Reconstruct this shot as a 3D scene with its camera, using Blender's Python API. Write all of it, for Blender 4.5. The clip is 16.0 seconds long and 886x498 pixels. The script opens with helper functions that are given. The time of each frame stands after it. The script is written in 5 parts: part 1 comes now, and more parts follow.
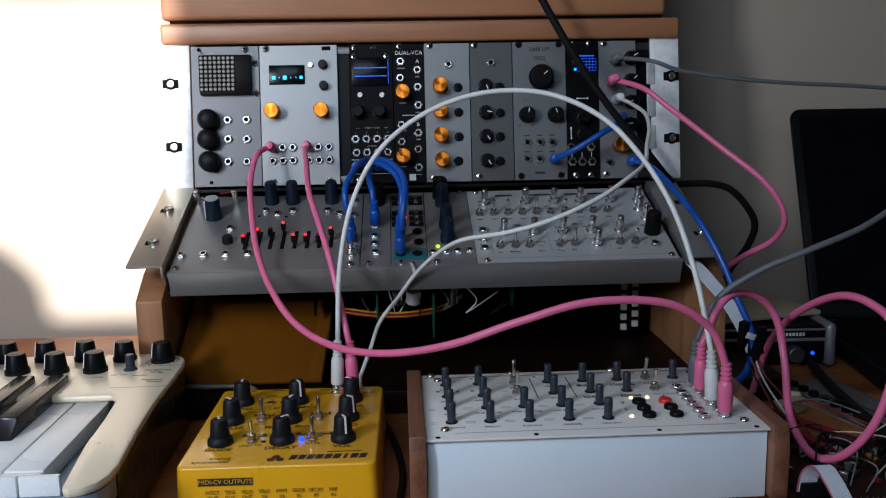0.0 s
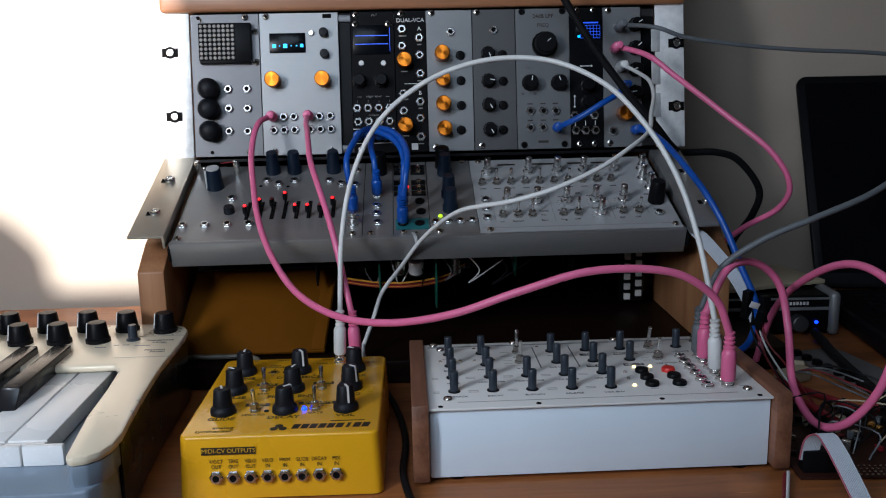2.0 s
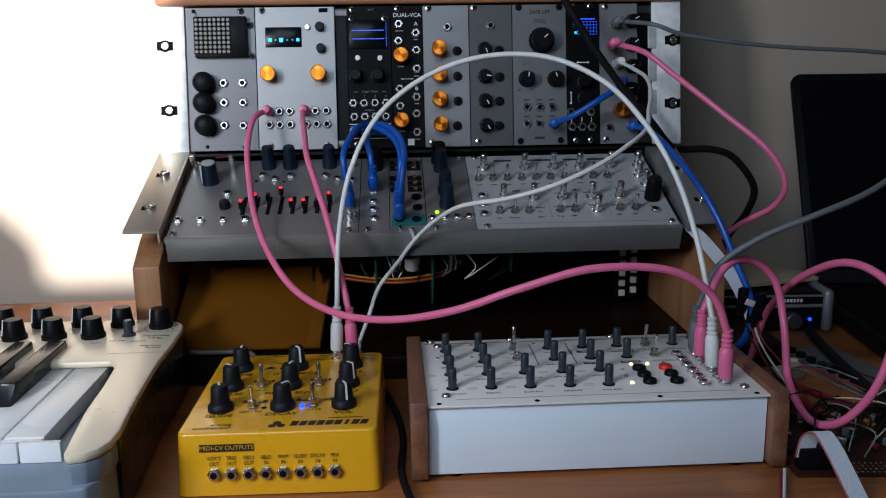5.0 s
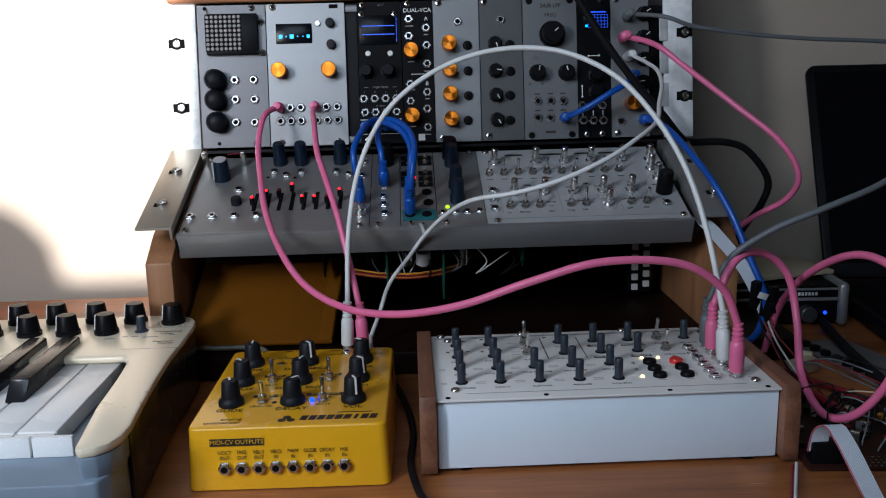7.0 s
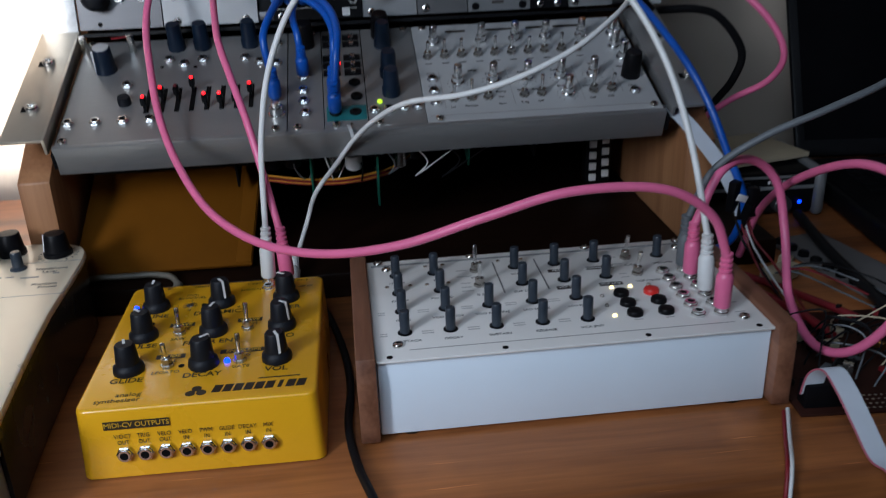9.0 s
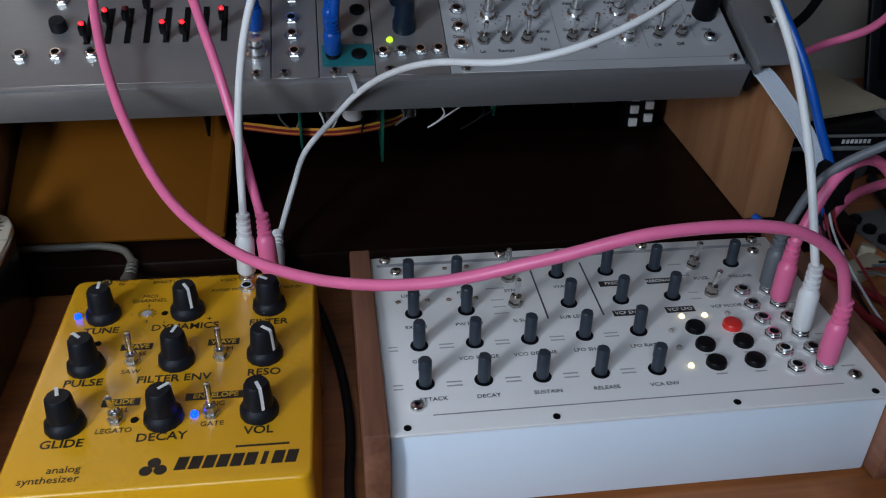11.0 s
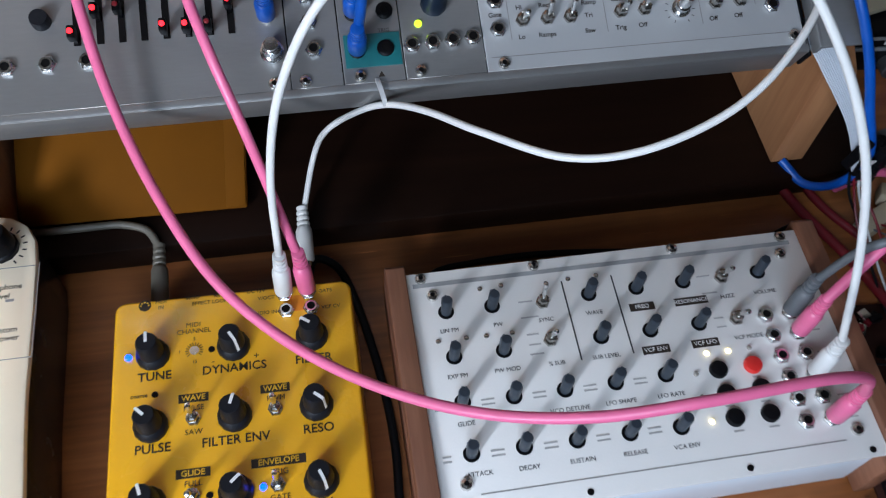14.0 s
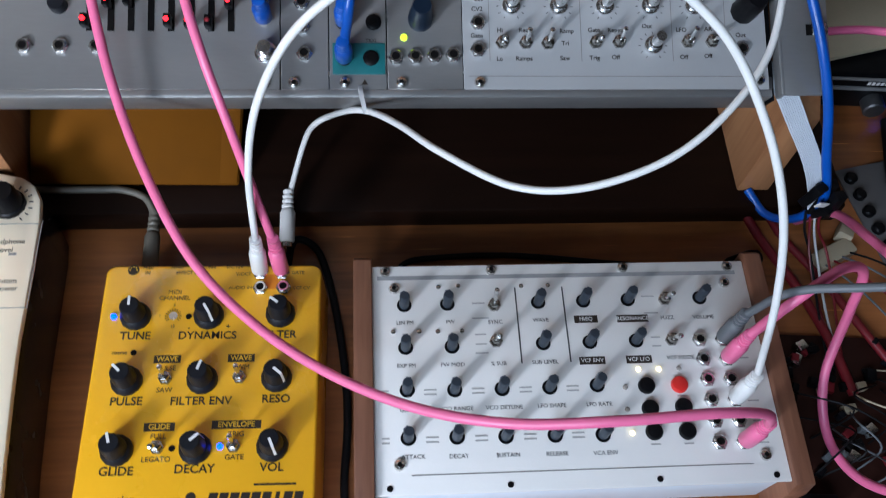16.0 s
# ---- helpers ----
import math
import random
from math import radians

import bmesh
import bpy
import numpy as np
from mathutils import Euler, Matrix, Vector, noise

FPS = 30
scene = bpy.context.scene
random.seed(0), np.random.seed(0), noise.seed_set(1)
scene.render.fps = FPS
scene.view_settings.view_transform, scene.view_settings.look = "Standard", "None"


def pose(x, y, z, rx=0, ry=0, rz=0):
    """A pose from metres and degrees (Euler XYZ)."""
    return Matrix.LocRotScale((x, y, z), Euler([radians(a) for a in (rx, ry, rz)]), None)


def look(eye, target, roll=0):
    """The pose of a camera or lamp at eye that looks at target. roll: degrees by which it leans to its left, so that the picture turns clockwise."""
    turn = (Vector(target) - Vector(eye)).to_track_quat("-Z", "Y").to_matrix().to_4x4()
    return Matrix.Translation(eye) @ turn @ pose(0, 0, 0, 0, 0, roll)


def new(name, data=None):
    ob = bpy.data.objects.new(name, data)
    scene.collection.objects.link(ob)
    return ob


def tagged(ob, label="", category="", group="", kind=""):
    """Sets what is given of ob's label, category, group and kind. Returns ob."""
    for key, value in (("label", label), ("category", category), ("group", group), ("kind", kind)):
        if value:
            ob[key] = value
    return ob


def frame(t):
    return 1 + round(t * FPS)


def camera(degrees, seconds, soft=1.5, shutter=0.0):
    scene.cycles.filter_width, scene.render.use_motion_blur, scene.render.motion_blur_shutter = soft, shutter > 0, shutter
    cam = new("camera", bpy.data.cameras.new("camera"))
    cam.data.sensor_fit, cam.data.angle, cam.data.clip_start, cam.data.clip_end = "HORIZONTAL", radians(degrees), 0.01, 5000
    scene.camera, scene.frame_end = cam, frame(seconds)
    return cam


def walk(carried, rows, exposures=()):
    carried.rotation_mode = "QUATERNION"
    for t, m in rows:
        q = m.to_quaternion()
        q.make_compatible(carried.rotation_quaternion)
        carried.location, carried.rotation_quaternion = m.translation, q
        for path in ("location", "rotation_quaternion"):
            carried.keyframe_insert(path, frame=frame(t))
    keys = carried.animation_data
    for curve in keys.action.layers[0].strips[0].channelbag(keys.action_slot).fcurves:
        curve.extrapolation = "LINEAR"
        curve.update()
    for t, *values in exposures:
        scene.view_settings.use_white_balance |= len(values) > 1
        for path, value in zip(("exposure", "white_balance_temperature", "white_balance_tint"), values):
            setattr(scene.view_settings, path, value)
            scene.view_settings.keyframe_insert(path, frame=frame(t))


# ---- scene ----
cam = camera(53.6, 16.0, soft=1.1, shutter=0.4)
PATH = [
    (0, (-0.025, -0.428, 0.252), (0.069, 1.541, -0.088), -1.0),
    (0.5, (-0.024, -0.427, 0.25), (0.059, 1.536, -0.122), -1.0),
    (1, (-0.025, -0.427, 0.251), (0.056, 1.533, -0.142), -1.0),
    (1.5, (-0.025, -0.425, 0.25), (0.056, 1.533, -0.151), -1.1),
    (2, (-0.024, -0.425, 0.25), (0.06, 1.532, -0.154), -1.2),
    (2.5, (-0.032, -0.423, 0.254), (0.08, 1.53, -0.162), -1.0),
    (3, (-0.032, -0.422, 0.253), (0.083, 1.531, -0.162), -1.0),
    (3.5, (-0.025, -0.424, 0.25), (0.071, 1.531, -0.161), -1.1),
    (4, (-0.032, -0.422, 0.253), (0.086, 1.529, -0.169), -0.9),
    (6.5, (-0.025, -0.426, 0.251), (0.05, 1.529, -0.164), -1.1),
    (7, (-0.024, -0.424, 0.251), (0.043, 1.529, -0.176), -1.4),
    (7.5, (-0.023, -0.422, 0.252), (0.066, 1.529, -0.178), -1.1),
    (8, (-0.015, -0.399, 0.257), (0.061, 1.518, -0.308), -4.3),
    (8.5, (-0.009, -0.37, 0.273), (0.197, 1.533, -0.31), -2.5),
    (9, (-0.018, -0.315, 0.274), (0.175, 1.515, -0.509), -2.0),
    (9.5, (-0.024, -0.267, 0.284), (0.174, 1.529, -0.573), -1.5),
    (10, (-0.029, -0.231, 0.292), (0.17, 1.537, -0.621), -0.4),
    (10.2, (-0.03, -0.222, 0.293), (0.175, 1.527, -0.654), 0.1),
    (12.3, (-0.028, -0.1, 0.295), (0.233, 1.458, -0.932), 1.9),
    (12.5, (-0.033, -0.093, 0.291), (0.211, 1.462, -0.943), 2.4),
    (13, (-0.043, -0.05, 0.297), (0.169, 1.457, -1.001), 0.8),
    (13.5, (-0.046, -0.027, 0.363), (0.216, 1.216, -1.182), 4.1),
    (14, (-0.047, -0.021, 0.439), (0.195, 0.993, -1.268), 5.0),
    (14.5, (-0.051, -0.016, 0.476), (0.223, 0.898, -1.282), 8.0),
    (15, (-0.05, -0.015, 0.489), (0.237, 0.926, -1.252), 10.5),
    (15.5, (-0.028, -0.014, 0.491), (0.175, 0.939, -1.256), 7.9),
    (16, (-0.013, -0.02, 0.486), (0.148, 0.903, -1.281), 7.9),
]
walk(cam, [(t, look(eye, target, roll)) for t, eye, target, roll in PATH], [(0, 1.25, 6000, 10), (7.5, 1.25, 5950, 10), (9, 1.34, 5900, 10), (10.2, 1.27, 5850, 10), (12.5, 2.05, 5850, 10), (14, 2.25, 5850, 10), (16, 2.35, 5800, 10)])

# ---------- world, unseen light sources ----
world = bpy.data.worlds.new("sky")
scene.world = world
world.use_nodes = True
sky = world.node_tree.nodes.new("ShaderNodeTexSky")
sky.sky_type, sky.sun_disc = "NISHITA", False
sky.sun_elevation, sky.sun_rotation = radians(13.8), radians(205)
world.node_tree.links.new(sky.outputs[0], world.node_tree.nodes["Background"].inputs[0])
world.node_tree.nodes["Background"].inputs[1].default_value = 0.08


def area_lamp(name, eye, target, w, h, watts, colour):
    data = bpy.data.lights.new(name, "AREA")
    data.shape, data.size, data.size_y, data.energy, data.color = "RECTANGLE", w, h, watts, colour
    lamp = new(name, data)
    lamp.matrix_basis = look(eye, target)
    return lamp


area_lamp("unseen_light", (-0.69, -0.64, 0.53), (-0.69, 0.5, 0.53), 0.19, 0.34, 3.3, (0.90, 0.94, 1.0))
# bluish fill lamp, added to lift the front faces; no source is seen there
area_lamp("unseen_light", (-0.24, -0.64, 0.725), (0.04, 0.2, 0.06), 0.50, 0.40, 1.6, (0.74, 0.87, 1.0))
sun = new("sun", bpy.data.lights.new("sun", "SUN"))
sun.data.energy, sun.data.angle, sun.data.color = 5.0, radians(1.6), (1.0, 0.93, 0.84)
sun.matrix_basis = look((0, 0, 0), (0.338, 1.0, -0.27))


# ---------- materials ----------
def mat(name, colour, rough=0.5, metal=0.0, vary=0.12, scale=60.0, bump=0.05, fine=400.0, stretch=(1, 1, 1), coat=0.0, emit=0.0, rnd=0.0, spec=0.5, ring=False):
    m = bpy.data.materials.new(name)
    m.use_nodes = True
    nt = m.node_tree
    b = nt.nodes["Principled BSDF"]
    b.inputs["Roughness"].default_value, b.inputs["Metallic"].default_value = rough, metal
    b.inputs["Coat Weight"].default_value = coat
    b.inputs["Specular IOR Level"].default_value = spec
    if ring:
        tan = nt.nodes.new("ShaderNodeTangent")
        tan.direction_type, tan.axis = "RADIAL", "Z"
        nt.links.new(tan.outputs[0], b.inputs["Tangent"])
        b.inputs["Anisotropic"].default_value = 0.85
    b.inputs["Coat Roughness"].default_value = 0.15
    tc = nt.nodes.new("ShaderNodeTexCoord")
    mp = nt.nodes.new("ShaderNodeMapping")
    mp.inputs["Scale"].default_value = stretch
    nt.links.new(tc.outputs["Object"], mp.inputs["Vector"])
    n1, n2 = nt.nodes.new("ShaderNodeTexNoise"), nt.nodes.new("ShaderNodeTexNoise")
    n1.inputs["Scale"].default_value, n1.inputs["Detail"].default_value = scale, 6
    n2.inputs["Scale"].default_value, n2.inputs["Detail"].default_value = fine, 3
    for n in (n1, n2):
        nt.links.new(mp.outputs[0], n.inputs["Vector"])
    mix = nt.nodes.new("ShaderNodeMix")
    mix.data_type = "RGBA"
    mix.inputs[6].default_value = (*[max(0.0, c * (1 - vary)) for c in colour], 1)
    mix.inputs[7].default_value = (*[min(1.0, c * (1 + vary)) for c in colour], 1)
    add = nt.nodes.new("ShaderNodeMath")
    add.operation = "MULTIPLY_ADD"
    add.inputs[1].default_value = 0.35
    nt.links.new(n2.outputs["Fac"], add.inputs[0])
    sub = nt.nodes.new("ShaderNodeMath")
    sub.operation = "MULTIPLY_ADD"
    sub.inputs[1].default_value, sub.inputs[2].default_value = 1.6, -0.5
    nt.links.new(n1.outputs["Fac"], sub.inputs[0])
    nt.links.new(sub.outputs[0], add.inputs[2])
    src = add.outputs[0]
    if rnd:
        info = nt.nodes.new("ShaderNodeObjectInfo")
        r = nt.nodes.new("ShaderNodeMath")
        r.operation = "MULTIPLY_ADD"
        r.inputs[1].default_value = rnd
        nt.links.new(info.outputs["Random"], r.inputs[0])
        nt.links.new(src, r.inputs[2])
        src = r.outputs[0]
    nt.links.new(src, mix.inputs[0])
    nt.links.new(mix.outputs[2], b.inputs["Base Color"])
    rg = nt.nodes.new("ShaderNodeMapRange")
    rg.inputs[3].default_value, rg.inputs[4].default_value = max(0.03, rough - 0.12), min(1.0, rough + 0.12)
    nt.links.new(n1.outputs["Fac"], rg.inputs[0])
    nt.links.new(rg.outputs[0], b.inputs["Roughness"])
    if bump:
        bp = nt.nodes.new("ShaderNodeBump")
        bp.inputs["Strength"].default_value, bp.inputs["Distance"].default_value = bump, 0.001
        nt.links.new(n2.outputs["Fac"], bp.inputs["Height"])
        nt.links.new(bp.outputs[0], b.inputs["Normal"])
    if emit:
        b.inputs["Emission Color"].default_value = (*colour, 1)
        b.inputs["Emission Strength"].default_value = emit
    return m


def wood(name, dark, light, axis=0, rings=9.0, grain=90.0, rough=0.45, coat=0.0, wear=0.0, spec=0.5):
    """Streaked wood grain running along one axis, with pores and worn patches."""
    m = bpy.data.materials.new(name)
    m.use_nodes = True
    nt = m.node_tree
    b = nt.nodes["Principled BSDF"]
    b.inputs["Coat Weight"].default_value, b.inputs["Coat Roughness"].default_value = coat, 0.25
    b.inputs["Specular IOR Level"].default_value = spec
    tc, mp = nt.nodes.new("ShaderNodeTexCoord"), nt.nodes.new("ShaderNodeMapping")
    s = [1.0, 1.0, 1.0]
    s[axis] = 0.07
    mp.inputs["Scale"].default_value = s
    nt.links.new(tc.outputs["Object"], mp.inputs["Vector"])
    n1, n2, n3 = (nt.nodes.new("ShaderNodeTexNoise") for _ in range(3))
    for n, sc, d in ((n1, rings * 4, 4), (n2, grain * 5, 5), (n3, 9.0, 4)):
        n.inputs["Scale"].default_value, n.inputs["Detail"].default_value = sc, d
    n1.inputs["Distortion"].default_value = 0.6
    nt.links.new(mp.outputs[0], n1.inputs["Vector"])
    nt.links.new(mp.outputs[0], n2.inputs["Vector"])
    nt.links.new(tc.outputs["Object"], n3.inputs["Vector"])
    a = nt.nodes.new("ShaderNodeMath")
    a.operation = "MULTIPLY_ADD"
    a.inputs[1].default_value = 0.45
    nt.links.new(n2.outputs["Fac"], a.inputs[0])
    c = nt.nodes.new("ShaderNodeMath")
    c.operation = "MULTIPLY_ADD"
    c.inputs[1].default_value, c.inputs[2].default_value = 1.5, -0.55
    nt.links.new(n1.outputs["Fac"], c.inputs[0])
    nt.links.new(c.outputs[0], a.inputs[2])
    ramp = nt.nodes.new("ShaderNodeValToRGB")
    ramp.color_ramp.elements[0].color, ramp.color_ramp.elements[1].color = (*dark, 1), (*light, 1)
    ramp.color_ramp.elements[0].position, ramp.color_ramp.elements[1].position = 0.15, 0.9
    nt.links.new(a.outputs[0], ramp.inputs[0])
    last = ramp.outputs[0]
    if wear:
        w = nt.nodes.new("ShaderNodeMapRange")
        w.inputs[1].default_value, w.inputs[2].default_value, w.inputs[4].default_value = 0.55, 0.72, wear
        nt.links.new(n3.outputs["Fac"], w.inputs[0])
        mx = nt.nodes.new("ShaderNodeMix")
        mx.data_type = "RGBA"
        mx.inputs[7].default_value = (*[min(1, v * 1.5) for v in light], 1)
        nt.links.new(w.outputs[0], mx.inputs[0])
        nt.links.new(last, mx.inputs[6])
        last = mx.outputs[2]
        # fine pale scratches in two directions
        for turn, lo in ((35, 0.705), (-62, 0.715)):
            sm, sn = nt.nodes.new("ShaderNodeMapping"), nt.nodes.new("ShaderNodeTexNoise")
            sm.inputs["Rotation"].default_value = (0, 0, radians(turn))
            sm.inputs["Scale"].default_value = (14, 420, 14)
            sn.inputs["Scale"].default_value, sn.inputs["Detail"].default_value = 1.0, 2
            nt.links.new(tc.outputs["Object"], sm.inputs["Vector"])
            nt.links.new(sm.outputs[0], sn.inputs["Vector"])
            sr, sx = nt.nodes.new("ShaderNodeMapRange"), nt.nodes.new("ShaderNodeMix")
            sr.inputs[1].default_value, sr.inputs[2].default_value, sr.inputs[4].default_value = lo, lo + 0.05, 0.5
            sx.data_type = "RGBA"
            sx.inputs[7].default_value = (*[min(1, v * 2.0) for v in light], 1)
            nt.links.new(sn.outputs["Fac"], sr.inputs[0])
            nt.links.new(sr.outputs[0], sx.inputs[0])
            nt.links.new(last, sx.inputs[6])
            last = sx.outputs[2]
    nt.links.new(last, b.inputs["Base Color"])
    rg = nt.nodes.new("ShaderNodeMapRange")
    rg.inputs[3].default_value, rg.inputs[4].default_value = rough - 0.13, rough + 0.15
    nt.links.new(n3.outputs["Fac"], rg.inputs[0])
    nt.links.new(rg.outputs[0], b.inputs["Roughness"])
    bp = nt.nodes.new("ShaderNodeBump")
    bp.inputs["Strength"].default_value, bp.inputs["Distance"].default_value = 0.12, 0.0006
    nt.links.new(n2.outputs["Fac"], bp.inputs["Height"])
    nt.links.new(bp.outputs[0], b.inputs["Normal"])
    return m


ALU = mat("brushed aluminium", (0.105, 0.105, 0.11), 0.40, 0.75, 0.18, 30, 0.06, 900, (0.12, 1, 1))
ALU_LIGHT = mat("light aluminium panel", (0.29, 0.295, 0.30), 0.42, 0.45, 0.10, 25, 0.05, 900, (0.12, 1, 1))
ALU_GREY = mat("grey painted panel", (0.150, 0.155, 0.16), 0.5, 0.35, 0.08, 25, 0.04, 700)
ALU_SOFT = mat("satin silver panel", (0.22, 0.225, 0.23), 0.42, 0.45, 0.12, 25, 0.05, 900, (0.12, 1, 1))
ALU_DARK = mat("dark grey panel", (0.088, 0.088, 0.091), 0.5, 0.4, 0.10, 25, 0.04, 700)
ALU_WARM = mat("scuffed case aluminium", (0.28, 0.28, 0.278), 0.40, 0.6, 0.16, 18, 0.08, 600, (0.2, 1, 1))
EAR = mat("bright zinc ear", (0.80, 0.81, 0.82), 0.42, 0.1, 0.24, 85, 0.12, 500)
PALE = mat("pale grey panel print", (0.40, 0.405, 0.41), 0.5, 0.15, 0.05, 20, 0.03, 600)
BLACKPCB = mat("black circuit board panel", (0.005, 0.005, 0.006), 0.45, 0.0, 0.3, 50, 0.03, 600, spec=0.06)
# near black that stands for the shade inside holes, slots and gaps
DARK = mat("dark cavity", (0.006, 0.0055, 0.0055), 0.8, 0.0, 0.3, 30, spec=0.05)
BLACK = mat("black plastic", (0.005, 0.005, 0.006), 0.38, 0.0, 0.25, 120, 0.10, 900, spec=0.11)
RUBBER = mat("soft black rubber", (0.007, 0.008, 0.011), 0.48, 0.0, 0.2, 150, 0.15, 1200, spec=0.2)
SLATE = mat("slate grey plastic shaft", (0.028, 0.036, 0.048), 0.34, 0.0, 0.15, 150, 0.05, 900, spec=0.35)
NAVY = mat("dark blue plastic knob", (0.004, 0.011, 0.024), 0.35, 0.0, 0.15, 150, 0.05, 900, spec=0.35)
GOLD = mat("orange anodised aluminium", (0.80, 0.24, 0.02), 0.34, 0.95, 0.10, 90, 0.05, 1500, ring=True)
CHROME = mat("nickel plating", (0.74, 0.74, 0.73), 0.24, 1.0, 0.08, 200, 0.04, 900)
STEEL = mat("zinc screw steel", (0.68, 0.66, 0.62), 0.24, 1.0, 0.15, 300, 0.1, 900)
WHITEPAINT = mat("white enamel paint", (0.76, 0.85, 0.93), 0.36, 0.0, 0.04, 14, 0.10, 1400, coat=0.15)
PANELWHITE = mat("matt ivory panel", (0.76, 0.74, 0.71), 0.5, 0.0, 0.05, 16, 0.05, 900)
YELLOW = mat("glossy yellow enamel", (0.80, 0.40, 0.008), 0.28, 0.0, 0.06, 18, 0.07, 700, coat=0.4)
PINK = mat("pink rubber cable", (0.74, 0.15, 0.30), 0.36, 0.0, 0.06, 120, 0.06, 900)
WHITECORD = mat("white rubber cable", (0.68, 0.68, 0.665), 0.45, 0.0, 0.05, 120, 0.06, 900)
BLUE = mat("blue rubber cable", (0.006, 0.075, 0.38), 0.36, 0.0, 0.08, 120, 0.06, 900)
GREYCORD = mat("grey rubber cable", (0.115, 0.125, 0.135), 0.5, 0.0, 0.08, 120, 0.06, 900)
BLACKCORD = mat("black cable", (0.008, 0.008, 0.009), 0.5, 0.0, 0.15, 120, 0.06, 900, spec=0.15)
RED = mat("red plastic", (0.62, 0.025, 0.02), 0.35, 0.0, 0.06, 90)
REDCORD = mat("red wire", (0.19, 0.008, 0.014), 0.5, 0.0, 0.1, 90)
YELLOWCORD = mat("orange yellow wire", (0.62, 0.28, 0.03), 0.5, 0.0, 0.1, 90)
INK = mat("black ink", (0.022, 0.015, 0.010), 0.5, 0.0, 0.1, 90, 0.0)
GREYINK = mat("grey ink", (0.24, 0.23, 0.22), 0.6, 0.0, 0.1, 90, 0.0)
WHITEINK = mat("white ink", (0.75, 0.75, 0.74), 0.5, 0.0, 0.05, 90, 0.0)
YELLOWINK = mat("yellow reversed ink", (0.70, 0.40, 0.02), 0.4, 0.0, 0.05, 90, 0.0)
SILVER = mat("champagne silver plastic", (0.88, 0.76, 0.57), 0.30, 0.1, 0.05, 20, 0.06, 1200)
STEELBLUE = mat("grey blue plastic", (0.25, 0.31, 0.38), 0.40, 0.2, 0.08, 20, 0.05, 900)
KEYWHITE = mat("white key plastic", (0.82, 0.82, 0.81), 0.28, 0.0, 0.03, 20, 0.02, 600)
KEYBLACK = mat("black key plastic", (0.014, 0.014, 0.016), 0.25, 0.0, 0.2, 40, 0.03, 600, spec=0.3)
GLASS = mat("black screen glass", (0.003, 0.004, 0.006), 0.22, 0.0, 0.2, 30, 0.0, spec=0.12)
MATTBLACK = mat("matt black screen", (0.003, 0.003, 0.004), 0.5, 0.0, 0.2, 30, 0.0, spec=0.05)
PCBGREEN = mat("green circuit board", (0.012, 0.10, 0.065), 0.4, 0.0, 0.2, 80, 0.05, 600)
PCBTEAL = mat("teal circuit board", (0.015, 0.13, 0.14), 0.4, 0.0, 0.15, 80, 0.05, 600)
PCBRED = mat("red brown circuit board", (0.030, 0.010, 0.007), 0.5, 0.0, 0.3, 80, 0.05, 600, spec=0.15)
ENVELOPE = mat("ochre padded paper", (0.120, 0.042, 0.003), 0.7, 0.0, 0.10, 25, 0.2, 90, spec=0.03)
CREAM = mat("cream paper", (0.46, 0.38, 0.26), 0.7, 0.0, 0.08, 40)
PAPER = mat("white paper", (0.68, 0.67, 0.66), 0.7, 0.0, 0.05, 30)
RIBBON = mat("grey ribbon cable", (0.52, 0.55, 0.60), 0.5, 0.0, 0.05, 30)
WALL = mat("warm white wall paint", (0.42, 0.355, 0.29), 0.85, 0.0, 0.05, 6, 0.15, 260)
# for unseen walls and ceiling, darkened so that less light bounces back
DARKENED_WALL = mat("beige darkened to cut bounced light", (0.085, 0.074, 0.064), 0.85, 0.0, 0.05, 6, 0.15, 260)
FLOOR = mat("green carpet", (0.055, 0.075, 0.035), 0.95, 0.0, 0.3, 60, 0.6, 500)
DESK = wood("red brown varnished desk", (0.125, 0.040, 0.012), (0.52, 0.182, 0.052), 0, 6, 60, 0.40, 0.10, 0.35)
# near black wood: the shade under the rack is put into its colour
SHADEWOOD = wood("riser wood darkened for shade", (0.004, 0.0017, 0.0010), (0.013, 0.0050, 0.0027), 0, 6, 60, 0.42, 0.0, spec=0.14)
CHEEK = wood("walnut cheek", (0.11, 0.040, 0.020), (0.30, 0.135, 0.075), 1, 14, 90, 0.5, 0.1)
POST = wood("orange pine board", (0.21, 0.086, 0.034), (0.40, 0.195, 0.085), 2, 8, 80, 0.55, 0.1)
CASEWOOD = wood("tan veneer case", (0.30, 0.125, 0.055), (0.42, 0.195, 0.09), 0, 5, 70, 0.5, 0.15)
LED = {}
for nm, col, e in (("red", (1.0, 0.008, 0.012), 1.5), ("blue", (0.008, 0.03, 1.0), 2.2), ("green", (0.55, 0.9, 0.02), 0.4), ("yellow", (1.0, 0.80, 0.35), 1.0), ("cyan", (0.02, 0.45, 1.0), 0.7), ("screen_blue", (0.03, 0.10, 0.75), 0.35)):
    LED[nm] = mat("lit " + nm, col, 0.3, 0.0, 0.0, 50, 0.0, emit=e)
LEDOFF = mat("unlit clear lens", (0.30, 0.27, 0.24), 0.2, 0.0, 0.1, 90, 0.0)


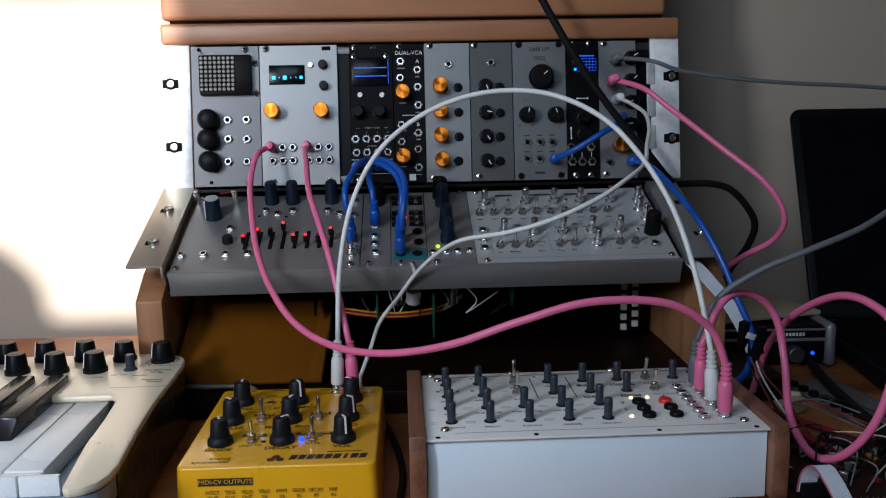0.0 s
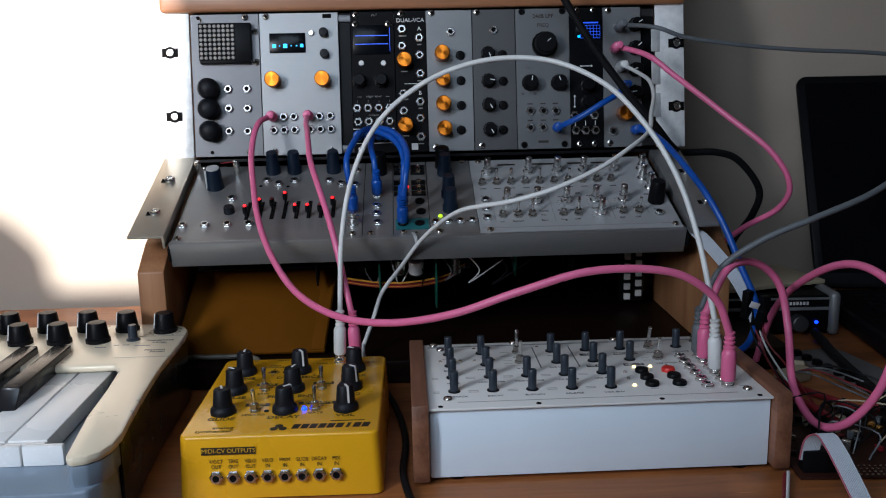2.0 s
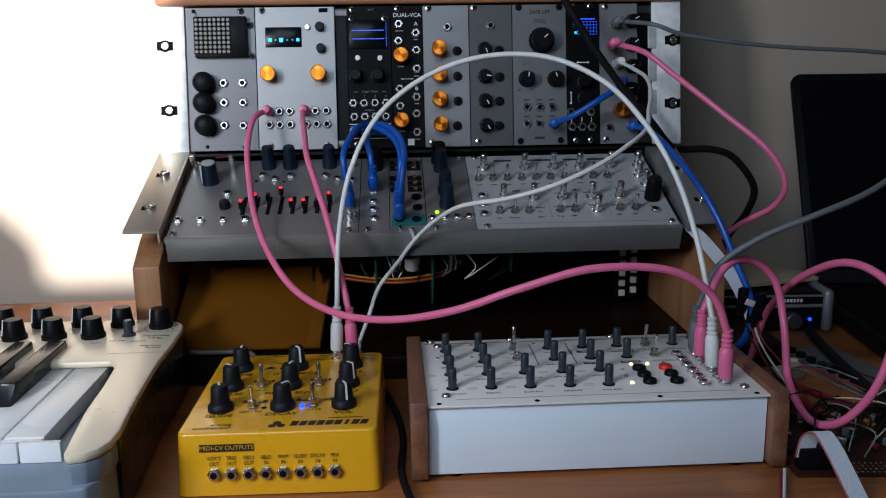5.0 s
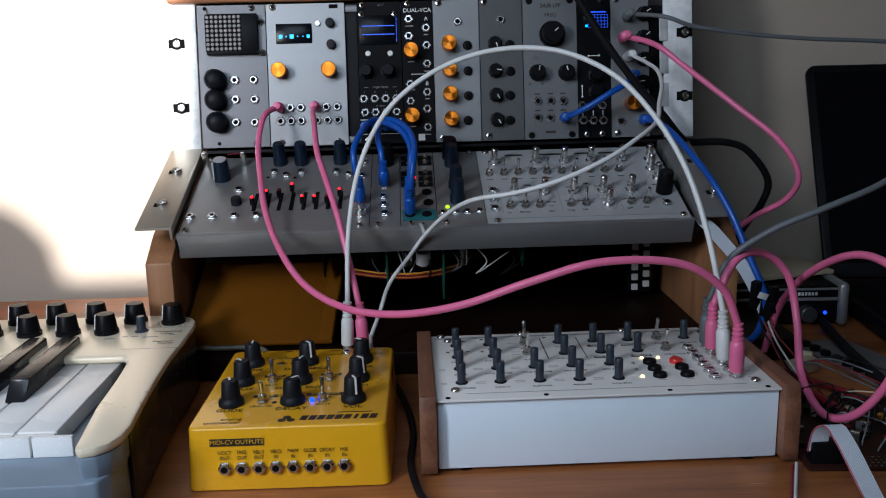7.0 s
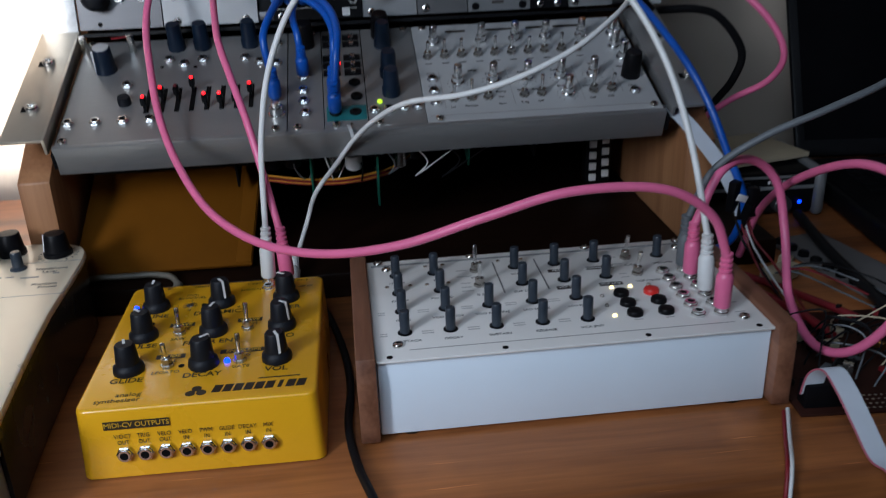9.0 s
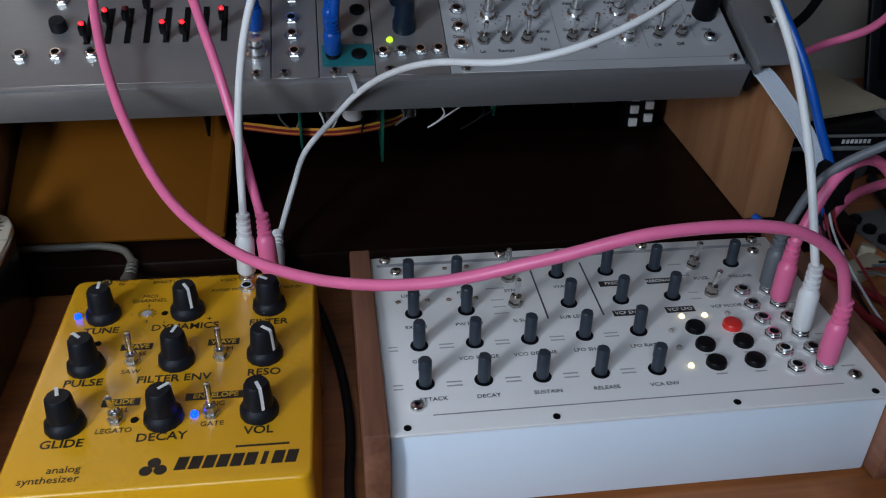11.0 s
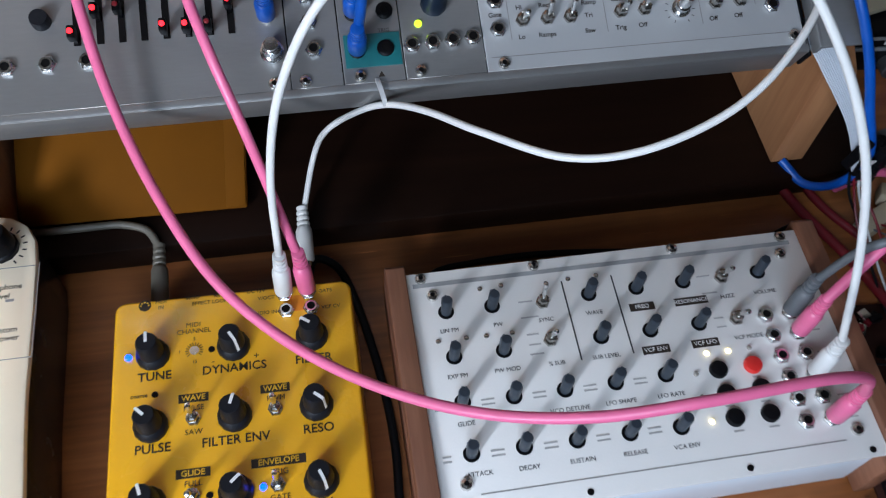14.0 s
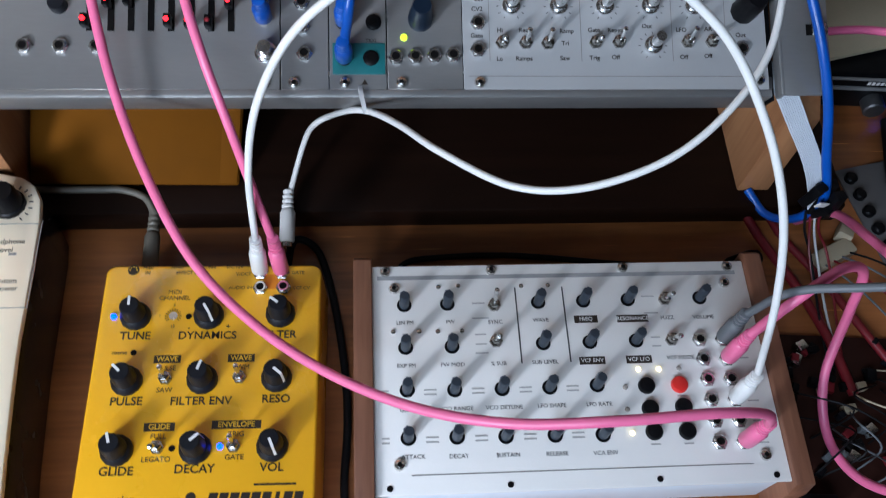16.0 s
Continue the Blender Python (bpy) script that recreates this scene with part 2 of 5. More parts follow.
# ---------- mesh helpers ----------
def box(w, d, h, bevel=0.0, seg=2, at=(0, 0, 0)):
    """A box standing on z = 0 about the origin, with rounded edges."""
    bm = bmesh.new()
    bmesh.ops.create_cube(bm, size=1.0, matrix=Matrix.Translation(Vector(at) + Vector((0, 0, h / 2))) @ Matrix.Diagonal((w, d, h, 1)))
    if bevel:
        bmesh.ops.bevel(bm, geom=bm.edges[:], offset=bevel, segments=seg, affect="EDGES", profile=0.5)
    return bm


def lathe(profile, seg=20, flutes=0, depth=0.0):
    """A body of revolution about z from (radius, height) pairs; flutes cut ribs round it."""
    bm = bmesh.new()
    rings = []
    for r, z in profile:
        ring = []
        for k in range(seg):
            a = 2 * math.pi * k / seg
            rr = r * (1 - depth * (k % 2)) if flutes and r > 0 else r
            ring.append(bm.verts.new((rr * math.cos(a), rr * math.sin(a), z)))
        rings.append(ring)
    for a, b in zip(rings, rings[1:]):
        for k in range(seg):
            bm.faces.new((a[k], a[(k + 1) % seg], b[(k + 1) % seg], b[k]))
    bm.faces.new(list(reversed(rings[0])))
    bm.faces.new(rings[-1])
    return bm


def sheet(outline, thick, bevel=0.0):
    """A plate with the outline (x, y) rising from z = 0 to thick."""
    bm = bmesh.new()
    low = [bm.verts.new((x, y, 0)) for x, y in outline]
    f = bm.faces.new(low)
    if f.normal.z > 0:
        f.normal_flip()
    up = bmesh.ops.extrude_face_region(bm, geom=[f])
    bmesh.ops.translate(bm, vec=(0, 0, thick), verts=[v for v in up["geom"] if isinstance(v, bmesh.types.BMVert)])
    bmesh.ops.recalc_face_normals(bm, faces=bm.faces[:])
    if bevel:
        bmesh.ops.bevel(bm, geom=[e for e in bm.edges], offset=bevel, segments=2, affect="EDGES", profile=0.5)
    return bm


def smooth_path(points, per=10):
    p = [Vector(q) for q in points]
    p = [2 * p[0] - p[1]] + p + [2 * p[-1] - p[-2]]
    out = []
    for i in range(len(p) - 3):
        a, b, c, d = p[i:i + 4]
        for k in range(per):
            s = k / per
            out.append(0.5 * (2 * b + (c - a) * s + (2 * a - 5 * b + 4 * c - d) * s * s + (3 * b - a - 3 * c + d) * s ** 3))
    return out + [p[-2]]


def tube(points, r, seg=10, per=10, flat=None):
    """A cord along a smooth path; flat=(w, h) gives a ribbon's section."""
    path = smooth_path(points, per) if per else [Vector(q) for q in points]
    bm = bmesh.new()
    up, rings = Vector((0.13, 0.21, 0.97)), []
    side = None
    for i, p in enumerate(path):
        t = (path[min(i + 1, len(path) - 1)] - path[max(i - 1, 0)]).normalized()
        side = (side - t * side.dot(t)).normalized() if side else t.cross(up).normalized()
        n = side.cross(t)
        ring = []
        for k in range(seg):
            a = 2 * math.pi * (k + 0.5) / seg
            x, y = (r * math.cos(a), r * math.sin(a)) if not flat else (flat[0] * (1 if math.cos(a) > 0 else -1), flat[1] * (1 if math.sin(a) > 0 else -1))
            ring.append(bm.verts.new(p + side * x + n * y))
        rings.append(ring)
    for a, b in zip(rings, rings[1:]):
        for k in range(seg):
            bm.faces.new((a[k], a[(k + 1) % seg], b[(k + 1) % seg], b[k]))
    bm.faces.new(list(reversed(rings[0])))
    bm.faces.new(rings[-1])
    return bm


def join(*bms):
    out = bmesh.new()
    for b in bms:
        me = bpy.data.meshes.new("tmp")
        b.to_mesh(me)
        b.free()
        out.from_mesh(me)
        bpy.data.meshes.remove(me)
    return out


def moved(bm, m):
    bmesh.ops.transform(bm, matrix=m, verts=bm.verts[:])
    return bm


def mesh_of(bm, material, smooth=True, name="part"):
    me = bpy.data.meshes.new(name)
    bmesh.ops.recalc_face_normals(bm, faces=bm.faces[:])
    bm.to_mesh(me)
    bm.free()
    me.materials.append(material)
    if smooth:
        me.polygons.foreach_set("use_smooth", [True] * len(me.polygons))
        me.set_sharp_from_angle(angle=radians(38))
    return me


def put(name, me, parent=None, m=None, label="", material=None):
    """One object on a mesh, as a part of its parent."""
    ob = new(name, me)
    ob.parent = parent
    if m is not None:
        ob.matrix_basis = m
    if label:
        tagged(ob, label)
    return ob


def part(name, bm, material, parent, label="", m=None):
    return put(name, mesh_of(bm, material, name=name), parent, m, label)


def thing(name, m, label, category, group="", kind=""):
    ob = new(name)
    ob.empty_display_size = 0.02
    ob.matrix_basis = m
    return tagged(ob, label, category, group, kind)


def text(word, size, material, parent, m, name="lettering", bold=0.0, wide=1.0):
    """Printed lettering, centred, 0.2 mm proud of its surface."""
    cu = bpy.data.curves.new("lettering", "FONT")
    cu.body, cu.size, cu.align_x, cu.align_y = word, size, "CENTER", "CENTER"
    cu.extrude, cu.offset, cu.resolution_u = 0.00006, bold, 3
    ob = bpy.data.objects.new("lettering", cu)
    scene.collection.objects.link(ob)
    bpy.context.view_layer.update()
    me = bpy.data.meshes.new_from_object(ob.evaluated_get(bpy.context.evaluated_depsgraph_get()))
    bpy.data.objects.remove(ob)
    me.materials.clear()
    me.materials.append(material)
    return put(name, me, parent, m @ Matrix.Diagonal((wide, 1, 1, 1)))


def at(x, y, z=0.0, rz=0.0):
    """A place on a panel, in millimetres."""
    return pose(x / 1000, y / 1000, z / 1000, 0, 0, rz)


def bar(w, h, material, parent, x, y, name="print_bar", z=0.05, rz=0):
    return put(name, mesh_of(box(w / 1000, h / 1000, 0.00012), material, False, name), parent, at(x, y, z, rz))


# planes of the two rack rows: x along the row, y up the panel, z out of it
UPPER = Matrix(((1, 0, 0, 0), (0, 0.1475, -0.989, 0.396), (0, 0.989, 0.1475, 0.240), (0, 0, 0, 1)))
LOWER = Matrix(((1, 0, 0, 0), (0, 0.935, -0.355, 0.2695), (0, 0.355, 0.935, 0.1215), (0, 0, 0, 1)))

# shared small hardware
JACK = mesh_of(join(lathe([(0.0043, 0), (0.0043, 0.0013), (0.0038, 0.0017)], 6), lathe([(0.0034, 0.0016), (0.0034, 0.0027), (0.0030, 0.0031), (0.0021, 0.0031), (0.0019, 0.0020)], 16)), CHROME, False, "jack")
HOLE = mesh_of(lathe([(0.00195, 0), (0.00195, 0.0010)], 12), DARK, False, "hole")
SCREW = mesh_of(lathe([(0.0031, 0), (0.0031, 0.0008), (0.0026, 0.0016), (0.0012, 0.0021), (0.0011, 0.0012)], 12), STEEL, True, "screw")
SOCKET = mesh_of(lathe([(0.0013, 0), (0.0013, 0.0002)], 6), DARK, False, "screw_slot")
BLACKSCREW = mesh_of(lathe([(0.0031, 0), (0.0031, 0.0008), (0.0024, 0.0018)], 10), BLACK, True, "screw")
GOLDKNOB = mesh_of(lathe([(0.0064, 0), (0.0068, 0.0006), (0.0068, 0.0135), (0.0062, 0.0142), (0.0, 0.0142)], 32), GOLD, True, "knob")
DOME = mesh_of(lathe([(0.0082, 0), (0.0094, 0.001), (0.0096, 0.008), (0.0090, 0.0125), (0.0070, 0.0158), (0.0036, 0.0175), (0, 0.0178)], 24), RUBBER, True, "knob")
POINTER = mesh_of(lathe([(0.0068, 0), (0.0068, 0.003), (0.0055, 0.0034), (0.0053, 0.011), (0.0048, 0.0118), (0, 0.0118)], 20, 10, 0.08), BLACK, False, "knob")
PLASTIC_NUT = mesh_of(lathe([(0.0042, 0), (0.0042, 0.0016), (0.0034, 0.0022), (0.0017, 0.0022), (0.0016, 0.001)], 12), BLACK, True, "jack")
TOGGLE_METAL = mat("dull brassy nickel", (0.44, 0.42, 0.39), 0.26, 1.0, 0.15, 300, 0.1, 900)
TOGGLE_BASE = mesh_of(join(lathe([(0.0036, 0), (0.0036, 0.0016), (0.0028, 0.0017), (0.0028, 0.0052), (0.0018, 0.0056)], 6)), TOGGLE_METAL, False, "bushing")
TOGGLE_BAT = mesh_of(lathe([(0.0009, 0), (0.0011, 0.003), (0.0015, 0.0088), (0.0013, 0.0098), (0, 0.0102)], 10), CHROME, True, "lever")
SHAFT = mesh_of(lathe([(0.0048, 0), (0.0048, 0.0018), (0.0037, 0.0019), (0.0037, 0.006), (0.0030, 0.0062), (0.0030, 0.0148), (0.0026, 0.0154), (0, 0.0154)], 14), CHROME, True, "pot_shaft")
MARK = mesh_of(box(0.0009, 0.0042, 0.0002, at=(0, 0.0028, 0)), WHITEINK, False, "pointer_line")


def jack(parent, x, y, plastic=False):
    j = put("jack", PLASTIC_NUT if plastic else JACK, parent, at(x, y))
    put("hole", HOLE, j, at(0, 0, 1.3 if plastic else 1.7))
    return j


def screw(parent, x, y, black=False):
    s = put("screw", BLACKSCREW if black else SCREW, parent, at(x, y, 0, (x * 37 + y * 11) % 90))
    put("screw_slot", SOCKET, s, at(0, 0, 1.6))
    return s


def toggle(parent, x, y, lean=14, tall=1.0, side=0):
    t = put("toggle_switch", TOGGLE_BASE, parent, at(x, y))
    put("lever", TOGGLE_BAT, t, pose(0, 0, 0.0045, -lean, side, 0) @ Matrix.Diagonal((1, 1, tall, 1)))
    return t


def knob(parent, me, x, y, turn=0, mark=None, label=""):
    k = put("knob", me, parent, at(x, y, 0, turn), label)
    if mark is not None:
        put("pointer_line", MARK, k, at(0, 0, mark))
    return k


def led(parent, x, y, colour=None, r=1.5, h=1.2):
    return part("indicator_light", lathe([(r / 1000, 0), (r / 1000, h / 2000), (r / 1500, h / 1000)], 12), LED[colour] if colour else LEDOFF, parent, m=at(x, y))


# ---------- room ----------
def slab(name, lo, hi, material, label, cat, kind="structure", bevel=0.0):
    size = [b - a for a, b in zip(lo, hi)]
    ob = put(name, mesh_of(box(*size, bevel), material, bool(bevel), name), None, pose((lo[0] + hi[0]) / 2, (lo[1] + hi[1]) / 2, lo[2]))
    return tagged(ob, label, cat, kind=kind)


def holed_wall(name, y0, y1, x0, x1, z0, z1, holes, material, label):
    """A wall across x with rectangular openings through it."""
    bms, x = [], x0
    for a, b, lo, hi in holes:
        bms.append(box(a - x, y1 - y0, z1 - z0, at=((a + x) / 2, (y0 + y1) / 2, z0)))
        bms.append(box(b - a, y1 - y0, lo - z0, at=((a + b) / 2, (y0 + y1) / 2, z0)))
        bms.append(box(b - a, y1 - y0, z1 - hi, at=((a + b) / 2, (y0 + y1) / 2, hi)))
        x = b
    bms.append(box(x1 - x, y1 - y0, z1 - z0, at=((x1 + x) / 2, (y0 + y1) / 2, z0)))
    ob = put(name, mesh_of(join(*bms), material, False, name))
    return tagged(ob, label, "wall", kind="structure")


slab("floor", (-1.7, -0.9, -0.80), (1.9, 0.8, -0.75), FLOOR, "dark green carpeted floor under the desk", "floor")
slab("ceiling", (-1.7, -0.9, 1.65), (1.9, 0.8, 1.75), DARKENED_WALL, "unseen ceiling, beige darkened to cut bounced light", "ceiling")
slab("wall_north", (-1.7, 0.56, -0.75), (1.9, 0.70, 1.65), WALL, "warm white painted wall behind the desk", "wall")
slab("wall_east", (1.8, -0.74, -0.75), (1.9, 0.56, 1.65), DARKENED_WALL, "unseen side wall, beige darkened to cut bounced light", "wall")
slab("wall_west", (-1.7, -0.74, -0.75), (-1.6, 0.56, 1.65), DARKENED_WALL, "unseen side wall, beige darkened to cut bounced light", "wall")
holed_wall("wall_south", -0.74, -0.65, -1.6, 1.8, -0.75, 1.65, [(-1.00, -0.58, 0.34, 0.72), (-0.50, 0.02, 0.50, 0.95)], DARKENED_WALL, "unseen near wall in darkened beige with two openings")
# unseen panel, added to stop sun passing through the fill lamp's opening
slab("sun_screen", (-0.502, -0.738, 0.498), (0.022, -0.733, 0.952), PAPER, "unseen white panel added to keep sun out of the opening", "blind")


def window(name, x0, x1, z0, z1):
    w = thing(name, pose((x0 + x1) / 2, -0.695, z0), "unseen white framed window added behind a soft lamp", "window", kind="structure")
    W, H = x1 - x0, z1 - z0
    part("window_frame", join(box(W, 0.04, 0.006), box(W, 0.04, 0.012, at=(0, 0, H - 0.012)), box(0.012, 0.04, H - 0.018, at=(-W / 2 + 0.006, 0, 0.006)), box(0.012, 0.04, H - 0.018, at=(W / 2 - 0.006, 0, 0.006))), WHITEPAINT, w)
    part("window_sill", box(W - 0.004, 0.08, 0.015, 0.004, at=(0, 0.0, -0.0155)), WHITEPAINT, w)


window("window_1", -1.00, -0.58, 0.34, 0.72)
# this second window is added only to go with the fill lamp
window("fill_window", -0.50, 0.02, 0.50, 0.95)
# unseen plate, added to keep sun off the lower left of the back wall
curtain = thing("curtain", pose(-0.86, -0.668, 0.341), "unseen plate added in the window corner to block sun", "curtain", kind="structure")
part("sun_stop", moved(sheet([(-0.138, 0), (0.020, 0), (0.012, 0.05), (-0.02, 0.085), (-0.07, 0.105), (-0.138, 0.115)], 0.012, 0.002), pose(0, 0, 0, 90, 0, 0)), DARK, curtain)

# ---------- desk ----------
desk = thing("desk", pose(0.15, 0.27, 0), "worn red brown varnished wooden desk with scratches", "desk")
part("tabletop", box(2.0, 0.52, 0.028, 0.006, 3, at=(0, 0, -0.028)), DESK, desk)
for x in (-0.93, 0.93):
    part("side_panel", box(0.03, 0.48, 0.715, 0.002, at=(x, 0, -0.744)), DESK, desk)
riser = thing("riser_board", pose(0.02, 0.395, 0.0005), "low board under the rack on the desk, near black for shade", "board")
part("board", box(0.54, 0.29, 0.0195, 0.002), SHADEWOOD, riser)

# ---------- rack stand and case on top ----------
stand = thing("rack_stand", pose(0, 0, 0.0202), "orange pine stand with two side boards", "stand")
prof = [(0.262, 0.0), (0.262, 0.076), (0.290, 0.094), (0.405, 0.138), (0.425, 0.155), (0.447, 0.282), (0.545, 0.282), (0.545, 0.0)]
for x in (-0.2375, 0.2195):
    part("side_board", moved(sheet(prof, 0.021, 0.0012), Matrix(((0, 0, 1, 0), (1, 0, 0, 0), (0, 1, 0, 0), (0, 0, 0, 1)))), POST, stand, m=pose(x, 0, 0))
part("back_board", box(0.438, 0.010, 0.28, 0.001), SHADEWOOD, stand, "dark back board", pose(0, 0.5385, 0.001))
topcase = thing("wooden_case", pose(0, 0.475, 0.3035), "tan veneered wooden case lying on the rack", "case")
part("base_panel", box(0.478, 0.150, 0.0185, 0.003, 3), CASEWOOD, topcase)
part("body", box(0.463, 0.150, 0.11, 0.004, 3, at=(-0.006, 0.001, 0.0215)), CASEWOOD, topcase)
# strip coloured dark in place of the shade between base and body
part("gap_strip", box(0.455, 0.14, 0.004, at=(-0.004, 0.003, 0.018)), DARK, topcase, "dark strip put in for the shade of the gap")

# ---------- upper rack frame ----------
rack = thing("module_rack", UPPER, "aluminium rack frame with slotted ears", "rack")


def ear(parent, x0, x1, y0, y1, slots, material, label, lift=0.0):
    ob = part("rack_ear", box((x1 - x0) / 1000, (y1 - y0) / 1000, 0.003, 0.0008, at=(((x0 + x1) / 2) / 1000, ((y0 + y1) / 2) / 1000, -0.003)), material, parent, label, pose(0, 0, lift))
    for sx, sy in slots:
        part("slot", join(lathe([(0.0055, 0), (0.0055, 0.0005)], 14), box(0.0145, 0.0080, 0.0004)), DARK, ob, m=at(sx, sy, 0.05))
        part("bolt", lathe([(0.0036, 0), (0.0036, 0.001), (0.0032, 0.0020), (0.0022, 0.0022), (0.0020, 0.0010)], 14), STEEL, ob, m=at(sx + 0.5, sy, 0.5))


ear(rack, -241, -214.5, -67, 67, ((-232.5, 28.8), (-231, -28.8)), EAR, "bright zinc ear with bolts")
ear(rack, 212.5, 239.5, -67, 66, ((232, 28.6), (231.5, -29.5)), EAR, "bright zinc ear with bolts")
part("rear_box", box(0.424, 0.126, 0.012, at=(0, -0.0015, -0.060)), DARK, rack, "dark rear of the rack")
part("top_plate", box(0.426, 0.0025, 0.055, at=(0, 0.0665, -0.057)), BLACK, rack)
part("bottom_plate", box(0.426, 0.0025, 0.055, at=(0, -0.0695, -0.057)), BLACK, rack)
part("top_rail", box(0.424, 0.007, 0.010, 0.0008, at=(0, 0.0575, -0.0125)), ALU, rack)
part("bottom_rail", box(0.424, 0.007, 0.010, 0.0008, at=(0, -0.0615, -0.0125)), ALU, rack)
for x, a in ((213.2, 32), (213.2, 2), (213.2, -28)):
    part("bent_tab", moved(box(0.010, 0.022, 0.0015, 0.0005), pose(0, 0, 0, 0, 24, 0)), EAR, rack, m=at(x - 1.0, a, 0.5))


def module(base, x0, x1, y0, y1, material, label, name="synth_module"):
    """A rack module on its row, with its front panel; places on it are in the row's millimetres."""
    m = thing(name, base @ at((x0 + x1) / 2, (y0 + y1) / 2), label, "synthesizer module", "rack modules")
    part("front_panel", box((x1 - x0 - 0.25) / 1000, (y1 - y0) / 1000, 0.002, 0.0003, 1, at=(0, 0, -0.002)), material, m)
    m["cx"], m["cy"] = (x0 + x1) / 2, (y0 + y1) / 2
    return m


class On:
    """Places parts on a module by the row's millimetres."""
    def __init__(self, m):
        self.m, self.x, self.y = m, m["cx"], m["cy"]
        del m["cx"], m["cy"]

    def __call__(self, f, x, y, *a, **k):
        return f(self.m, *a, **k) if x is None else f(*((self.m,) + a[:1]), x - self.x, y - self.y, *a[1:], **k)

    def jacks(self, pts, plastic=False):
        for x, y in pts:
            jack(self.m, x - self.x, y - self.y, plastic)

    def screws(self, pts, black=False):
        for x, y in pts:
            screw(self.m, x - self.x, y - self.y, black)

    def knobs(self, me, pts, mark=None, turns=(0,), label=""):
        for i, (x, y) in enumerate(pts):
            knob(self.m, me, x - self.x, y - self.y, turns[i % len(turns)], mark, label)

    def toggles(self, pts, lean=14, tall=1.0, side=0):
        for i, (x, y) in enumerate(pts):
            toggle(self.m, x - self.x, y - self.y, lean if i % 3 else -lean, tall, side)

    def text(self, word, x, y, size, material, bold=0.0, wide=1.0):
        return text(word, size / 1000, material, self.m, at(x - self.x, y - self.y, 0.1), bold=bold, wide=wide)

    def bar(self, x, y, w, h, material, rz=0, name="print_bar"):
        return bar(w, h, material, self.m, x - self.x, y - self.y, name, rz=rz)

    def led(self, x, y, colour=None, r=1.5, h=1.2):
        return led(self.m, x - self.x, y - self.y, colour, r, h)

    def part(self, name, bm, material, x, y, z=0.0, label="", rz=0):
        return part(name, bm, material, self.m, label, at(x - self.x, y - self.y, z, rz))


T, B = 62.5, -66.0
# light matrix sequencer
o = On(module(UPPER, -213.5, -151.6, B, T, ALU, "brushed aluminium module with an unlit dot matrix display"))
o.part("display_body", box(0.046, 0.036, 0.007, 0.0006), BLACK, -181.5, 35.5, 0, "black display housing")
off_m = mesh_of(lathe([(0.0016, 0), (0.0016, 0.0004), (0.001, 0.0009)], 8), LEDOFF, True, "matrix_dot")
on_m = mesh_of(lathe([(0.0016, 0), (0.0016, 0.0004), (0.001, 0.0009)], 8), LED["red"], True, "matrix_dot")
part("display_face", box(0.0325, 0.0325, 0.0006), MATTBLACK, o.m, m=at(-188.6 - o.x, 36.4 - o.y, 7.0))
for r in range(8):
    for c in range(8):
        put("matrix_dot", off_m, o.m, at(-202.6 + c * 4.02 - o.x, 50.4 - r * 4.02 - o.y, 7.6))
o.knobs(DOME, ((-198, -5), (-198.5, -23), (-198, -43)))
o.jacks(((-181.5, -5), (-164.5, -5), (-181.5, -22.5), (-164.5, -22.7), (-182, -43), (-165, -43.4)))
o.screws(((-164, 59.5), (-164, -62)))
o.screws(((-155.5, 46.5), (-155, 19)))
for p in ((-206, 59.5), (-198, -62)):
    o.part("mounting_hole", lathe([(0.0017, 0), (0.0017, 0.0003)], 12), DARK, *p)
o.part("loose_wire", tube([(0, 0, 0), (0.001, -0.004, 0.003), (0.0025, -0.008, 0.004)], 0.0004, 6, 5), CHROME, -204.5, 60)

# oled quantiser with two orange knobs
o = On(module(UPPER, -151.4, -80.0, B, T, ALU_LIGHT, "pale aluminium module with small blue screen and two orange knobs"))
scr = o.part("screen", box(0.0325, 0.0178, 0.0012, 0.0003), GLASS, -126.4, 35.5, 0, "small black screen with cyan dots")
for x, w in ((-12, 3.2), (-7, 1.0), (-2, 3.6), (3.4, 1.0), (8.3, 1.0), (13, 2.8)):
    part("lit_pixel_block", box(w / 1000, w / 1000, 0.0001), LED["cyan"], scr, m=at(x, -2.6, 1.25))
o.part("push_button", lathe([(0.0026, 0), (0.0026, 0.0022), (0.0021, 0.0026), (0, 0.0026)], 14), CHROME, -104.7, 44.2)
for p in ((-93.3, 44.2), (-93.0, 25)):
    o.part("push_button", lathe([(0.0042, 0), (0.0042, 0.005), (0.0036, 0.0075), (0, 0.0078)], 18), RUBBER, *p)
o.knobs(GOLDKNOB, ((-140, 1.8), (-95.2, 1.6)))
o.jacks([(x, -31.2) for x in (-141.5, -132.2, -122.9, -109, -99.6, -89.8)] + [(x, -43.2) for x in (-141.4, -132, -122.7, -108.2, -98.9, -89.5)])
o.screws(((-145, 59.5), (-89.5, -62.5), (-141, -62.5)))
o.part("slot", box(0.008, 0.0036, 0.0004, 0.0001), DARK, -90, 59.3)

# black trigger module
o = On(module(UPPER, -69.0, -29.2, B, T, BLACKPCB, "black module with a small screen showing two blue lines"))
scr = o.part("screen", box(0.034, 0.026, 0.0014, 0.0003), GLASS, -50, 37, 0, "dark screen with two blue lines")
for y in (3.6, -4.0):
    part("lit_line", box(0.0298, 0.0007, 0.0001), LED["screen_blue"], scr, m=at(0, y, 1.45))
part("lit_line", box(0.0004, 0.022, 0.0001), LED["screen_blue"], scr, m=at(16.6, 0, 1.45))
